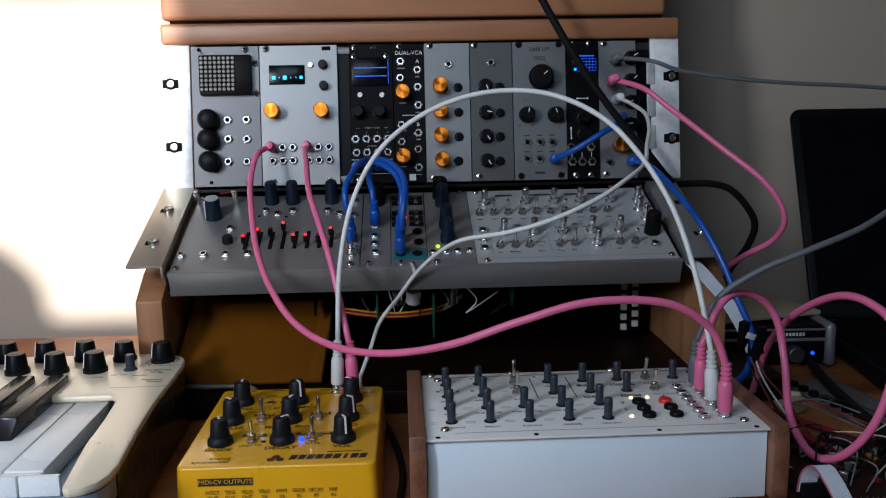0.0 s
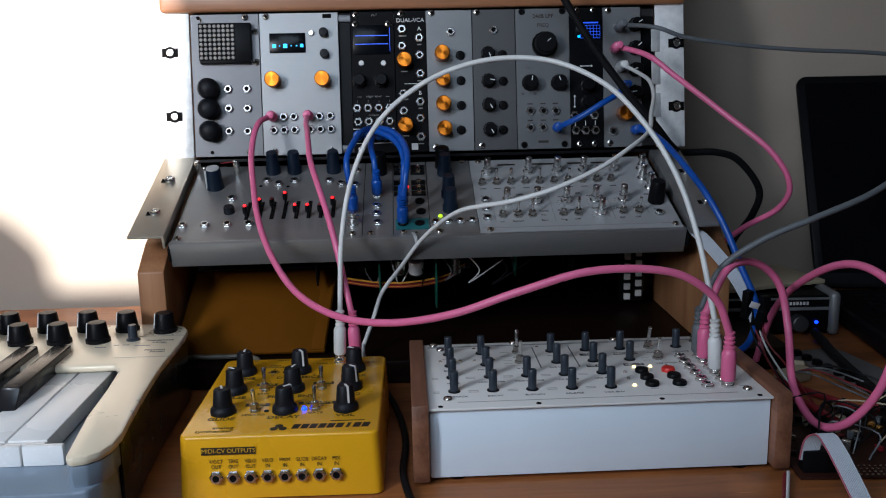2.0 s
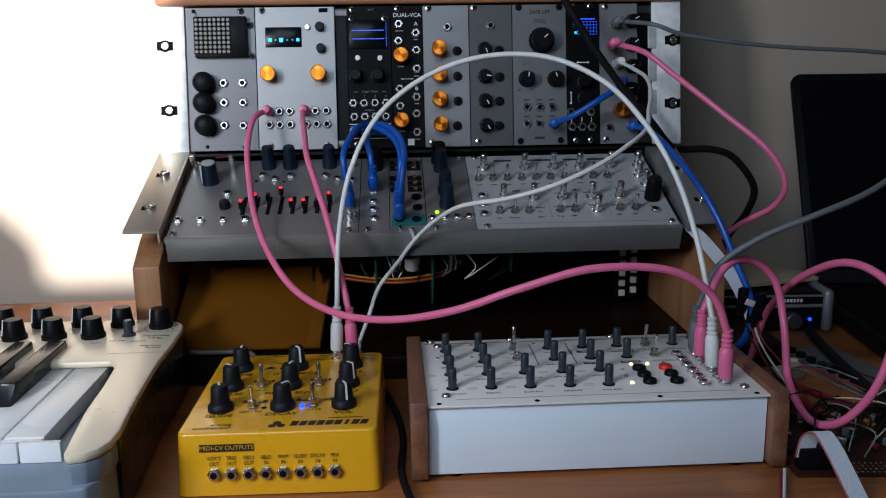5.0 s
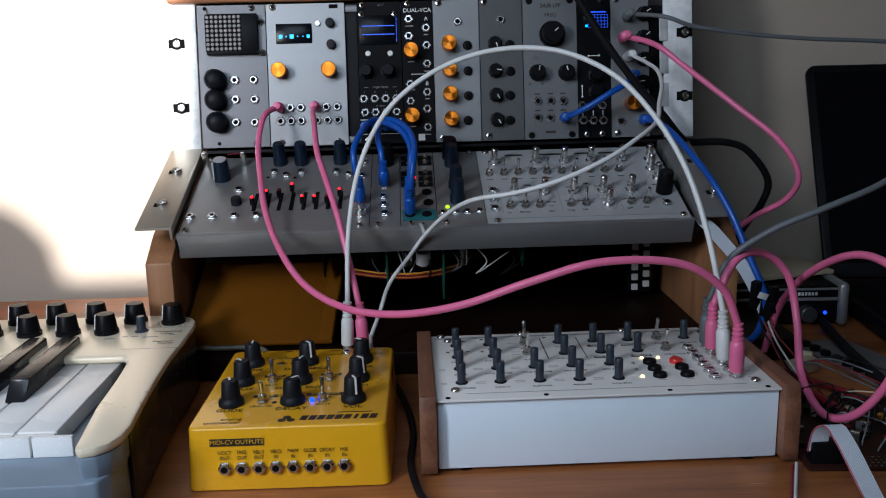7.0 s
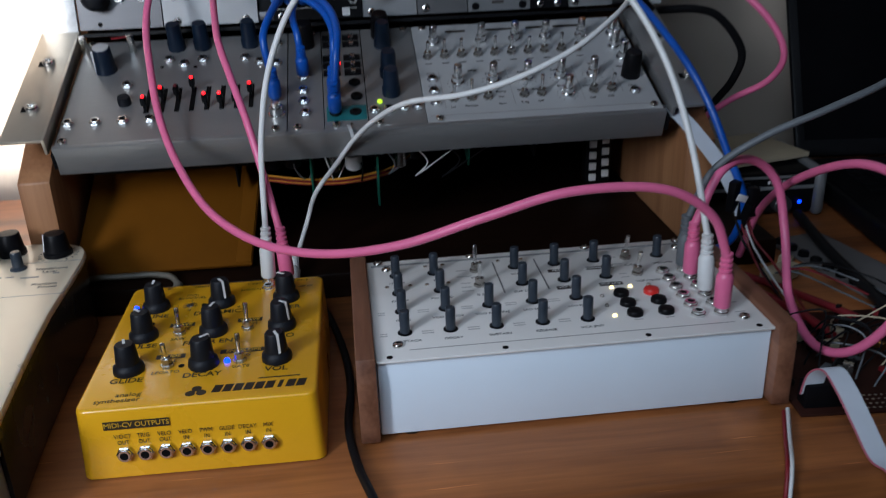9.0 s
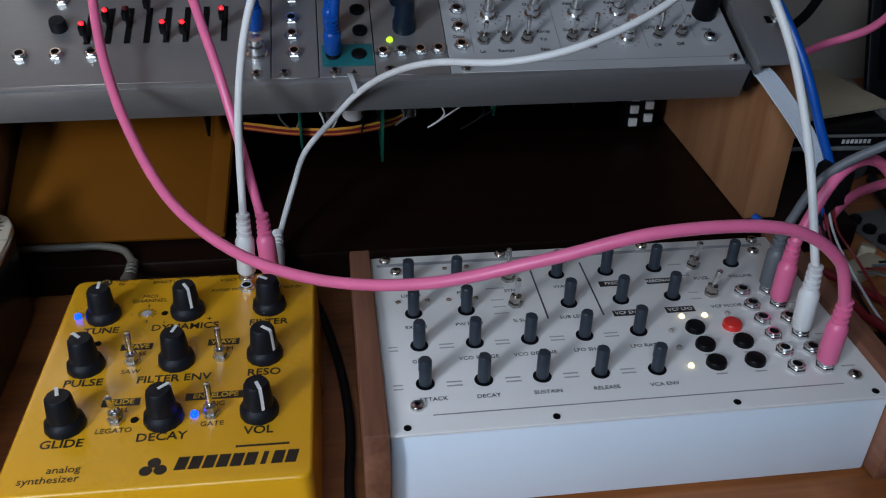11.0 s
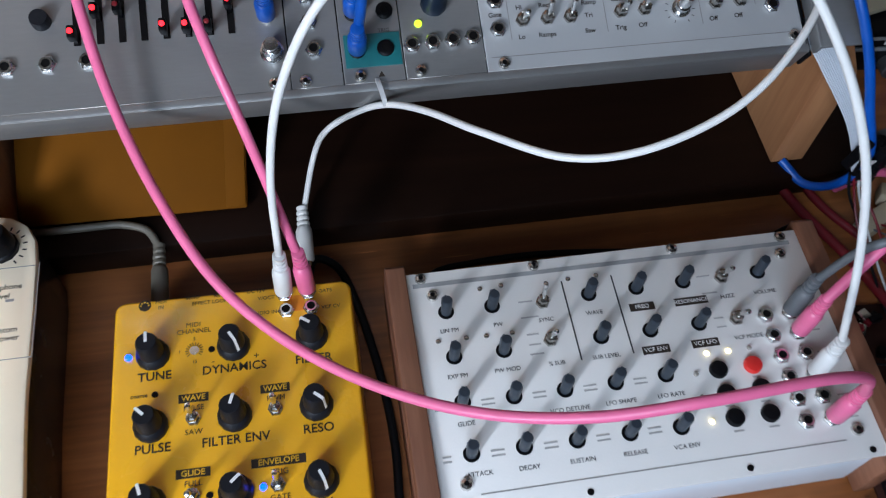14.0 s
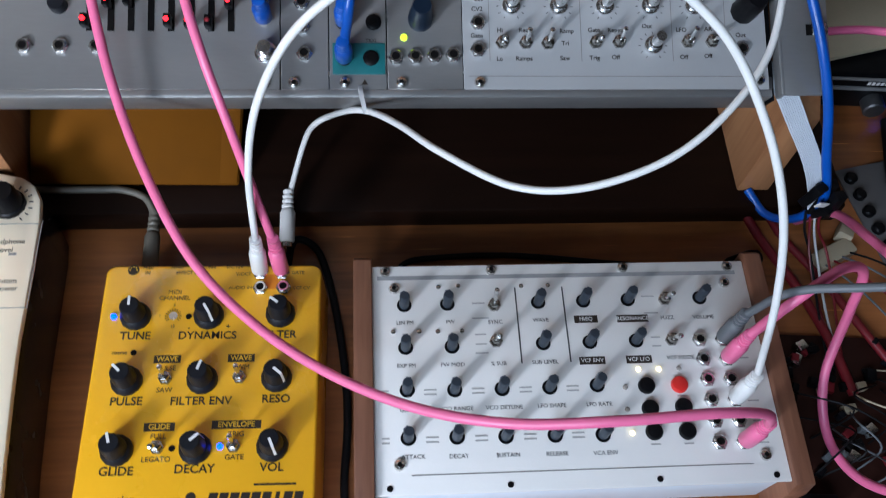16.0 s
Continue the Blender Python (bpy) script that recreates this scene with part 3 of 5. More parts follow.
for p in ((-59.8, 15.9), (-39.6, 15.6)):
    o.part("push_button", lathe([(0.0025, 0), (0.0025, 0.002), (0.0020, 0.0026), (0, 0.0026)], 14), KEYWHITE, *p, 0, "white push button")
o.knobs(POINTER, ((-62, 0), (-42, 0)))
o.jacks([(-65 + 9.9 * i, -24.8) for i in range(4)] + [(-64.3 + 9.6 * i, -37.3) for i in range(4)] + [(-64.5 + 9.6 * i, -50.4) for i in range(4)])
o.screws(((-63.8, 59.5), (-64.6, 51.2), (-34.5, 51), (-62.5, -62.5)))
o.text("trigger inputs", -49.5, -14.2, 2.6, GREYINK)
o.text("cv inputs", -50, -31.2, 2.4, GREYINK)
for i in range(4):
    o.text(str(i + 1), -64.5 + 9.8 * i, -18.8, 2.4, GREYINK)
for x in (-62.5, -36.5):
    o.bar(x, -14.6, 3.5, 0.4, GREYINK)
o.bar(-50.2, -43.9, 38, 0.5, WHITEINK, name="outline")
o.bar(-50.2, -57.0, 38, 0.5, WHITEINK, name="outline")
o.text("p4_T", -47, 59.5, 2.6, GREYINK)

# dual amplifier
o = On(module(UPPER, -29.0, -0.2, B, T, BLACKPCB, "narrow black dual amplifier module with two orange knobs"))
o.text("DUAL-VCA", -14.2, 54.0, 5.2, WHITEINK, wide=1.0)
o.text("A", -6.2, 46.2, 5.0, WHITEINK)
o.text("B", -6.8, -12.2, 5.0, WHITEINK)
o.jacks(((-22, 46), (-6.5, 38), (-22.4, 30.9), (-6.4, 22.3), (-6.3, 5.6), (-22.4, -12.4), (-6.9, -20), (-22.3, -28), (-7.3, -35.2), (-7.2, -51.9)))
o.knobs(GOLDKNOB, ((-20.6, 16.8), (-21.2, -41.7)))
o.screws(((-22.5, 60), ))
o.bar(-15, -3.5, 12, 0.5, WHITEINK)
for x, y, w in ((-21.5, 40, 7), (-6.5, 32, 4), (-21.5, 24.8, 6), (-20.8, 7.8, 6), (-21, -17.5, 6), (-6.8, -26, 4), (-22, -34.2, 6), (-21, -51, 6), (-7, -58.5, 5), (-6.5, -1, 5)):
    o.bar(x, y, w, 1.0, GREYINK)
o.part("printed_mark", box(0.006, 0.006, 0.00012), WHITEINK, -13, -61.0)

# four channel mixer, silver
o = On(module(UPPER, 0.0, 42.2, B, T, ALU_SOFT, "silver module with a column of four orange knobs"))
o.knobs(GOLDKNOB, ((14, 22.5), (14, -0.8), (14, -23), (14.5, -45.6)))
o.jacks(((22.5, 42.8), ))
o.jacks(((31, 21.2), (31, -1.8), (30.8, -24.4), (29.9, -46.9)), True)
o.screws(((5.5, 60), (6.5, -62)))
# grey module with pointer knobs
o = On(module(UPPER, 42.5, 82.0, B, T, ALU_DARK, "dark grey module with four black pointer knobs"))
o.knobs(POINTER, ((56.2, 22.3), (56.2, -2.3), (56.2, -24.3), (56.7, -46.9)), 11.9, (200, -100, -150, -150))
o.jacks(((62, 43.7), ))
o.jacks(((69.9, 21), (69.9, -3.1), (69.4, -25.1), (68.9, -47.7)), True)
o.screws(((47, 60), (49, -61.5)))
# low pass filter
BIGKNOB = mesh_of(lathe([(0.0118, 0), (0.0118, 0.004), (0.0100, 0.006), (0.0096, 0.015), (0.0088, 0.0162), (0, 0.0162)], 28, 14, 0.03), BLACK, True, "knob")
MIDKNOB = mesh_of(lathe([(0.0076, 0), (0.0076, 0.003), (0.0066, 0.0045), (0.0063, 0.0125), (0.0056, 0.0134), (0, 0.0134)], 24, 12, 0.04), BLACK, True, "knob")
o = On(module(UPPER, 82.3, 132.3, B, T, ALU_GREY, "grey low pass filter module with one large black knob"))
o.text("24dB LPF", 108, 55.5, 5.0, INK, 0.00012)
o.text("FREQ", 108, 47.2, 4.6, INK, 0.00006)
o.text("CV 1", 94.5, 8.5, 3.2, INK)
knob(o.m, BIGKNOB, 108.8 - o.x, 29.5 - o.y, -50, 16.3)
o.knobs(MIDKNOB, ((94.7, -5.1), (121.5, -5.6)), 13.5, (-10, 20))
o.jacks(((94.7, -30.9), (106.6, -31.1), (118.1, -31.3), (94.3, -46.2), (106, -46.5), (118.3, -47)))
o.screws(((88.5, 60), (126, 60), (88.5, -62), (126, -62)), True)
for x in (94.5, 106.5, 118):
    o.bar(x, -24.4, 5, 1.1, INK)
    o.bar(x, -39.6, 5, 1.1, INK)
for x in (88, 99.5):
    o.bar(x, -15, 2.6, 2.2, ALU_DARK)
o.bar(106.3, -59.4, 9.5, 2.2, INK)
# black scope module
o = On(module(UPPER, 132.5, 163.0, B, T, BLACKPCB, "black oscilloscope module with a blue grid screen"))
scr = o.part("screen", box(0.0245, 0.0175, 0.0014, 0.0003), GLASS, 150.5, 42, 0, "small screen with a blue grid")
for k in range(7):
    part("lit_line", box(0.0003, 0.0118, 0.0001), LED["screen_blue"], scr, m=at(-8 + 3.0 * k, -1.8, 1.45))
for k in range(5):
    part("lit_line", box(0.018, 0.0003, 0.0001), LED["screen_blue"], scr, m=at(1, -7.4 + 2.9 * k, 1.47))
part("lit_pixel_block", box(0.0022, 0.0022, 0.0001), LED["cyan"], scr, m=at(-9.6, -5.8, 1.5))
part("lit_line", box(0.017, 0.0012, 0.0001), LED["screen_blue"], scr, m=at(0, 6.6, 1.45))
o.knobs(POINTER, ((148, -9), (148, -24)))
for (x, y), rz in (((147.5, 9.3), 0), ((136.2, -23), 90)):
    arrow = sheet([(-0.006, 0), (-0.0045, 0.0013), (-0.0045, 0.0004), (0.0045, 0.0004), (0.0045, 0.0013), (0.006, 0), (0.0045, -0.0013), (0.0045, -0.0004), (-0.0045, -0.0004), (-0.0045, -0.0013)], 0.00012)
    o.part("printed_arrow", arrow, WHITEINK, x, y, 0.05, "", rz)
o.jacks(((135.8, -36), (154.4, -36.2), (136.8, -49.6), (146, -49.8), (155.2, -50)))
o.screws(((139.5, 60), (154.5, 60), (140, -62.5), (154, -62.5)))
for x in (136.5, 146, 155):
    o.bar(x, -43.2, 0.6, 4.6, WHITEINK)
# output mixer
o = On(module(UPPER, 163.3, 199.0, B, T, ALU_SOFT, "grey mixer module with cables plugged into it"))
o.knobs(POINTER, ((193.5, 46), (193, 24.8), (193.5, 5), (192.5, -15.9)), 11.9, (-60, -50, 100, 95))
o.knobs(GOLDKNOB, ((181.6, -35.2), ))
o.jacks(((171.6, -51.4), (191.2, -50.8), (177.2, 43.5), (173.1, 24.1), (178.1, 7.1), (181.5, -10.4)))
o.screws(((168.5, 59.5), (168.5, -62)))
# recessed plates, black for the shade inside two open gaps of the row
blank = thing("gap_plate", UPPER @ at(206, -1.75), "narrow black plate standing in for a dark open gap", "blank panel")
part("plate", box(0.0125, 0.1285, 0.0015, 0.0003, 1, at=(0, 0, -0.006)), BLACK, blank)
blank = thing("gap_plate", UPPER @ at(-74.5, -1.75), "narrow black plate standing in for a dark open gap", "blank panel")
part("plate", box(0.0105, 0.1285, 0.0015, 0.0003, 1, at=(0, 0, -0.006)), BLACK, blank)

# ---------- lower rack row ----------
case = thing("module_skiff", LOWER, "scuffed aluminium skiff with a folded front lip", "rack")
part("front_lip", box(0.414, 0.0016, 0.0212, 0.0006), ALU_WARM, case, m=pose(-0.004, -0.0080, -0.0212))
part("top_flange", box(0.414, 0.0036, 0.0012, 0.0004, at=(-0.004, -0.0064, -0.0010)), ALU_WARM, case)
for x in (-211.5, 205):
    part("side_plate", box(0.002, 0.135, 0.012, 0.0004, at=(0, 0.058, -0.016)), BLACK, case, "dark side plate", at(x, 0))
part("floor_plate", box(0.20, 0.10, 0.001, at=(-0.1, 0.07, -0.045)), DARK, case)
part("top_rail", box(0.41, 0.007, 0.009, 0.0008, at=(0, 0.1225, -0.0115)), ALU, case)
part("bottom_rail", box(0.41, 0.007, 0.009, 0.0008, at=(0, 0, -0.0115)), ALU, case)


def side_ear(x, material, label, lift, slots):
    e = part("rack_ear", join(box(0.0275, 0.138, 0.0025, 0.0008, at=(0, 0.060, lift - 0.0025)), box(0.0025, 0.138, lift + 0.004, 0.0008, at=(0.0135 if x < 0 else -0.0135, 0.060, -0.004))), material, case, label, at(x, 0))
    for sx, sy in slots:
        part("slot", join(lathe([(0.0034, 0), (0.0034, 0.0004)], 14), box(0.010, 0.006, 0.0004)), DARK, e, m=at(sx - 2, sy, lift * 1000 + 0.05))
        part("bolt", lathe([(0.0046, 0), (0.0046, 0.0016), (0.0038, 0.0030), (0.0022, 0.0030), (0.002, 0.0016)], 14), CHROME, e, m=at(sx, sy, lift * 1000 + 0.4))


side_ear(-228.0, mat("warm zinc ear", (0.52, 0.47, 0.39), 0.38, 0.75, 0.10, 25, 0.06, 600), "warm toned zinc ear with bolts", 0.008, ((0.5, 27), (0.5, 84)))
side_ear(221.0, ALU_WARM, "zinc ear with bolts", 0.0045, ((8, 27), (8, 84)))

TOP, BOT = 124.0, -4.6
TALLBLUE = mesh_of(lathe([(0.0066, 0), (0.0066, 0.006), (0.0058, 0.0072), (0.0053, 0.019), (0.0047, 0.0205), (0, 0.0205)], 20, 10, 0.04), NAVY, True, "knob")
TALLBLACK = mesh_of(lathe([(0.0072, 0), (0.0068, 0.012), (0.0060, 0.0185), (0.0054, 0.0195), (0, 0.0195)], 20, 10, 0.04), BLACK, True, "knob")
GREYCAP = mesh_of(lathe([(0.0078, 0), (0.0074, 0.004), (0.0066, 0.0175), (0.0060, 0.0188), (0, 0.0188)], 22, 11, 0.03), NAVY, True, "knob")

# fader sequencer
o = On(module(LOWER, -210, -59, BOT, TOP, ALU_WARM, "wide brushed aluminium module with eight lit red faders"))
big = knob(o.m, GREYCAP, -189.4 - o.x, 84 - o.y, 30)
part("cap", lathe([(0.0058, 0), (0.0056, 0.0008), (0, 0.001)], 20), PALE, big, "pale grey cap", at(0, 0, 18.7))
part("pointer_line", box(0.0016, 0.0008, 0.017), WHITEINK, big, m=pose(-0.0070, 0, 0.001))
o.jacks(((-205, 18.4), (-187, 18), (-169, 18), (-151, 18), (-171.6, 61.5), (-145.4, 92.8), (-134, 86), (-121, 91.4), (-90.2, 90.3), (-79.1, 84), (-66.6, 107.9), (-67, 80.5), (-67, 45)))
o.knobs(TALLBLUE, ((-141.5, 110), (-122.5, 110), (-87.2, 109.5)), None, (0, ), "dark blue knob")
o.screws(((-205.3, -1), (-66.5, -1), (-205, 121)))
o.part("push_button", lathe([(0.0045, 0), (0.0045, 0.004), (0.004, 0.006), (0, 0.0062)], 18), RUBBER, -170.5, 39.5)
for i, (x, pos, lit) in enumerate(((-155, 28.5, 1), (-144.5, 39, 1), (-134.4, 40, 0), (-124.4, 49.5, 1), (-114.2, 28.5, 1), (-104, 28, 1), (-94, 28, 0), (-84, 38.5, 1))):
    slot = o.part("fader_slot", box(0.0031, 0.0285, 0.0006), DARK, x, 40.6)
    f = o.part("fader_cap", join(box(0.0016, 0.0034, 0.0066), box(0.0036, 0.0064, 0.0058, 0.0008, at=(0, 0, 0.0060))), BLACK, x, pos)
    part("lit_tip", lathe([(0.0013, 0), (0.0013, 0.0008), (0.0008, 0.0014)], 10), LED["red"] if lit else REDCORD, f, m=at(0, 0, 11.7))
for x, y in ((-150, 84.5), (-126, 82.5)):
    o.part("mounting_hole", lathe([(0.0015, 0), (0.0015, 0.0003)], 10), DARK, x, y)
for x in (-208, -173.8):
    o.part("standoff", lathe([(0.0028, 0), (0.0028, 0.0135), (0.0024, 0.014), (0, 0.014)], 6), STEEL, x, 109, 0)
o.part("red_wire", tube([(0, 0, 0.010), (0.008, 0.0008, 0.0105), (0.014, 0.0004, 0.0115)], 0.0006, 6, 5), REDCORD, -188, 111)
pot = o.part("bare_shaft", lathe([(0.0058, 0), (0.0058, 0.002), (0.0046, 0.0024), (0.0046, 0.0075), (0.0034, 0.0080), (0.0034, 0.0115), (0, 0.0118)], 18), CHROME, -66, 14.5, 0, "bare shiny jack nut")

# narrow jack strip
o = On(module(LOWER, -58.7, -34.0, BOT, TOP, ALU_WARM, "narrow aluminium module with a column of jacks"))
o.jacks(((-47.8, 42), (-47.5, 29), (-46.5, 14.5), (-47.5, 60), (-47, 78)))
knob(o.m, TALLBLACK, -46 - o.x, 104 - o.y, 0)
o.screws(((-52, -1), (-40, 121)))

# clock divider with teal board
o = On(module(LOWER, -33.7, -4.0, BOT, TOP, ALU_WARM, "aluminium module with a teal board and slide switches"))
o.part("teal_window", box(0.0272, 0.0168, 0.0008, 0.0002), PCBTEAL, -18.4, 11.8, 0, "teal circuit board window")
for y in (111.5, 101.8, 82.5, 72.4, 62.5):
    for x in (-27.0, -11.8):
        sw = o.part("slide_switch", box(0.0122, 0.0068, 0.0016, 0.0003), BLACK, x, y)
        part("slider", box(0.0036, 0.0048, 0.0022, 0.0005), STEEL, sw, m=at(0.5, 0, 1.2))
o.jacks(((-11.2, 49.2), (-10.6, 31.5), (-12.2, 12), (-26, 12), (-26, 31.5), (-26, 49.2)), True)
o.screws(((-25.6, -0.9), ))
o.led(-21, 76, "red", 1.0)
o.part("printed_mark", sheet([(-0.0016, -0.0014), (0.0016, -0.0014), (0, 0.0016)], 0.00012), INK, -15.5, -0.6)
o.text("TRIG", -12, 21.6, 2.6, INK)

# blue knob module
o = On(module(LOWER, -3.7, 36.0, BOT, TOP, ALU_WARM, "aluminium module with tall dark blue knobs and green light"))
o.knobs(TALLBLUE, ((14, 33), (14, 57), (12.5, 98)), None, (0, ), "dark blue knob")
knob(o.m, TALLBLACK, 11.5 - o.x, 113 - o.y)
o.led(5.2, 23.4, "green", 1.9, 1.6)
o.jacks(((0.8, 12.6), (11, 13), (21, 13.4), (31, 13.8)))
o.screws(((3.6, -0.8), (30, 121)))

# wide pale drone module
o = On(module(LOWER, 36.2, 201.8, BOT, TOP, PALE, "wide pale grey module crowded with toggles and bare shafts"))
o.toggles([(44.6 + 12.75 * i, 77.5 + 0.1 * i) for i in range(10)], 10)
for p in ((51, 97), (88, 97), (114, 97), (138, 97), (166, 97), (191, 97), (62.4, 41), (88, 41), (113, 41), (138, 41.5), (162, 41.5), (138.6, 19.5), (188, 79), (190, 62)):
    put("pot_shaft", SHAFT, o.m, at(p[0] - o.x, p[1] - o.y))
o.toggles(((57, 20.6), (69.6, 20.6), (81.4, 20.4), (107.4, 21), (120, 21.2), (157.8, 21.6), (171, 21.8)), 12, 1.1)
knob(o.m, TALLBLACK, 189.8 - o.x, 39 - o.y, 0)
o.jacks(((45, 47), (44.5, 31.5), (44.1, 16.8), (187.2, 17.6)))
o.screws(((44.7, -0.8), (196.2, 0.6), (44.7, 120), (197, 120)))
for w, x, y in (("CV1", 44.4, 55), ("CV2", 44.2, 39.3), ("Gate", 43.7, 24.6), ("Hi", 56.1, 27.6), ("Lo", 55.6, 12), ("Rect", 69.3, 27.8), ("Ramps", 68.6, 12.2), ("Ramp", 92, 27.4), ("Tri", 91, 20.6), ("Saw", 90.6, 12.4), ("Gate", 106.8, 28), ("Repeat", 119, 28), ("Trig", 106.5, 12.6), ("Off", 118, 13), ("Out", 135.8, 30.3), ("LFO", 154.6, 28.4), ("AR", 169.6, 28.9), ("Off", 155.4, 13.2), ("Off", 168.8, 13.8), ("Freq", 62.6, 51), ("Out", 86.6, 51.2), ("Attack", 112, 51.3), ("Release", 137.6, 51.4), ("Man", 185.5, 51.5), ("Out", 187.4, 25.6)):
    o.text(w, x, y, 3.4, INK, 0.00004)
for w, x in (("LFO", 75.3), ("AR", 125.8), ("VCA", 166)):
    o.text(w, x, 56.6, 3.6, INK, 0.00022)
o.bar(118, 2.6, 158, 0.35, GREYINK, name="printed_line")
for x in (50.4, 99.6, 149.4, 179):
    o.bar(x, 34, 0.35, 46 if x < 170 else 30, GREYINK, name="printed_line")
tick = mesh_of(box(0.00035, 0.0013, 0.00012), INK, False, "dial_tick")
for cx, cy in ((62.4, 41), (88, 41), (113, 41), (138, 41.5), (162, 41.5), (138.6, 19.5)):
    for k in range(11):
        t = radians(-150 + 30 * k)
        put("dial_tick", tick, o.m, at(cx + 7.2 * math.sin(t) - o.x, cy + 7.2 * math.cos(t) - o.y, 0.05, -math.degrees(t)))
for i in range(10):
    o.bar(44.6 + 12.75 * i, 68.8, 5.4, 1.0, INK)
for x, w in ((70, 16), (104, 27), (135, 18), (160, 24)):
    o.bar(x, 113.5, w, 3.0, INK)

# ---------- yellow tabletop synthesizer ----------
hy = thing("desktop_synthesizer", pose(0, 0, 0.040), "glossy yellow metal synthesizer box with black knobs", "synthesizer")
RZ = -0.8
C = pose(-0.1015, 0.1347, -0.0395, 0, 0, RZ)
enc = bmesh.new()
bmesh.ops.create_cube(enc, size=1.0)
for v in enc.verts:
    top = v.co.z > 0
    v.co = Vector((v.co.x * (0.1180 if top else 0.1215), v.co.y * (0.1405 if top else 0.1435), 0.0395 if top else 0.0005))
bmesh.ops.bevel(enc, geom=[e for e in enc.edges if abs(e.verts[0].co.z - e.verts[1].co.z) > 0.01], offset=0.0055, segments=5, affect="EDGES", profile=0.5)
bmesh.ops.bevel(enc, geom=[e for e in enc.edges if min(v.co.z for v in e.verts) > 0.035], offset=0.0016, segments=3, affect="EDGES", profile=0.5)
part("enclosure", enc, YELLOW, hy, m=C)
HYKNOB = mesh_of(lathe([(0.0080, 0), (0.0082, 0.0010), (0.0078, 0.0036), (0.0062, 0.0052), (0.0053, 0.0150), (0.0046, 0.0162), (0, 0.0164)], 26, 13, 0.025), RUBBER, True, "knob")
HYLINE = mesh_of(join(box(0.0014, 0.0050, 0.0003, at=(0, 0.0024, 0.0164)), moved(box(0.0013, 0.0005, 0.0105), pose(0, 0.00605, 0.0060, 5.5, 0, 0))), WHITEINK, False, "pointer_line")
for x, y, a in ((-140.5, 174.4, 2), (-101.8, 174, -150), (-63.4, 174.2, 53), (-141.2, 137.9, 45), (-102.6, 137.7, -19), (-64.2, 137.6, -131), (-142, 101.4, 16), (-103.4, 101.2, -50), (-65, 101.1, -158)):
    k = knob(hy, HYKNOB, x, y, a)
    put("pointer_line", HYLINE, k)
for w, x, y in (("TUNE", -139.8, 163.2), ("DYNAMICS", -101.9, 162.6), ("FILTER", -63.6, 162.2), ("PULSE", -140.5, 127), ("FILTER ENV", -102.6, 126.2), ("RESO", -64.2, 126.2), ("GLIDE", -141.4, 91), ("DECAY", -103.2, 91), ("VOL", -65, 90.6)):
    text(w, 0.0062, INK, hy, at(x, y, 0.12, RZ), bold=0.00008)
for w, x, y, s in (("PULSE", -121.6, 144.6, 3.6), ("SAW", -121.8, 132.6, 3.8), ("PWM", -83, 144.3, 3.8), ("FULL", -122.4, 108.2, 3.8), ("LEGATO", -122.6, 96.4, 3.8), ("TRIG", -83.6, 108.2, 3.8), ("GATE", -83.9, 96.3, 3.8), ("MIDI", -121.2, 188.6, 3.6), ("CHANNEL", -121, 185, 3.6), ("MIDI", -137, 203.8, 2.8), ("IN", -137, 200.6, 2.8), ("SEND", -121.3, 204.2, 2.8), ("EFFECT LOOP", -113.0, 200.4, 2.8), ("RETURN", -105.4, 203.6, 2.8), ("DC 12V", -89.6, 203.6, 2.8), ("V/OCT", -84.6, 199, 2.8), ("GATE", -54.6, 199.3, 2.8), ("AUDIO IN", -86.0, 190.6, 2.8), ("VCF CV", -52.6, 189.8, 2.8), ("coarse", -147, 154, 3.0), ("5", -120.8, 180.8, 2.4), ("1", -128, 174.6, 2.4), ("13", -120.8, 168.4, 2.4), ("+", -91.2, 167.5, 5), ("-", -112, 167.5, 5), ("analog", -137.5, 77.2, 5.0), ("synthesizer", -142.2, 72.4, 5.0)):
    text(w, s / 1000, INK, hy, at(x, y, 0.12, RZ))
for w, x, y, l in (("WAVE", -121.7, 149.7, 14), ("WAVE", -83.2, 149.3, 14), ("GLIDE", -122.4, 113.1, 15.5), ("ENVELOPE", -83.7, 113.2, 25)):
    part("label_block", box(l / 1000, 0.0044, 0.0001), INK, hy, m=at(x, y, 0.06, RZ))
    text(w, 0.0040, YELLOWINK, hy, at(x, y, 0.28, RZ), bold=0.00006)
for x, y in ((-121.8, 138.9), (-83.6, 138.4), (-122.5, 102.3), (-84.6, 101.9)):
    toggle(hy, x, y, -16 if x < -120 and y < 110 else 6, 1.15)
for k in range(14):
    a = radians(-40 + k * 20)
    bar(0.35, 1.6, INK, hy, -120.9 + 3.6 * math.cos(a), 174.5 + 3.6 * math.sin(a), "dial_tick", 0.06, math.degrees(a) - 90)
part("trimmer", lathe([(0.0024, 0), (0.0024, 0.0003)], 14), CHROME, hy, "small slotted trimmer", at(-120.9, 174.5, 0.06))
for x, y in ((-112.6, 174), (-139.6, 153.8), (-115.2, 101.8)):
    part("trim_hole", lathe([(0.0016, 0), (0.0016, 0.0003)], 14), DARK, hy, m=at(x, y, 0.06))
led(hy, -152.3, 174.6, "blue", 1.7, 2.2)
led(hy, -91.3, 101.9, "blue", 1.7, 2.2)
part("midi_symbol", lathe([(0.0031, 0), (0.0031, 0.0001)], 18), INK, hy, m=at(-144.9, 202.6, 0.06))
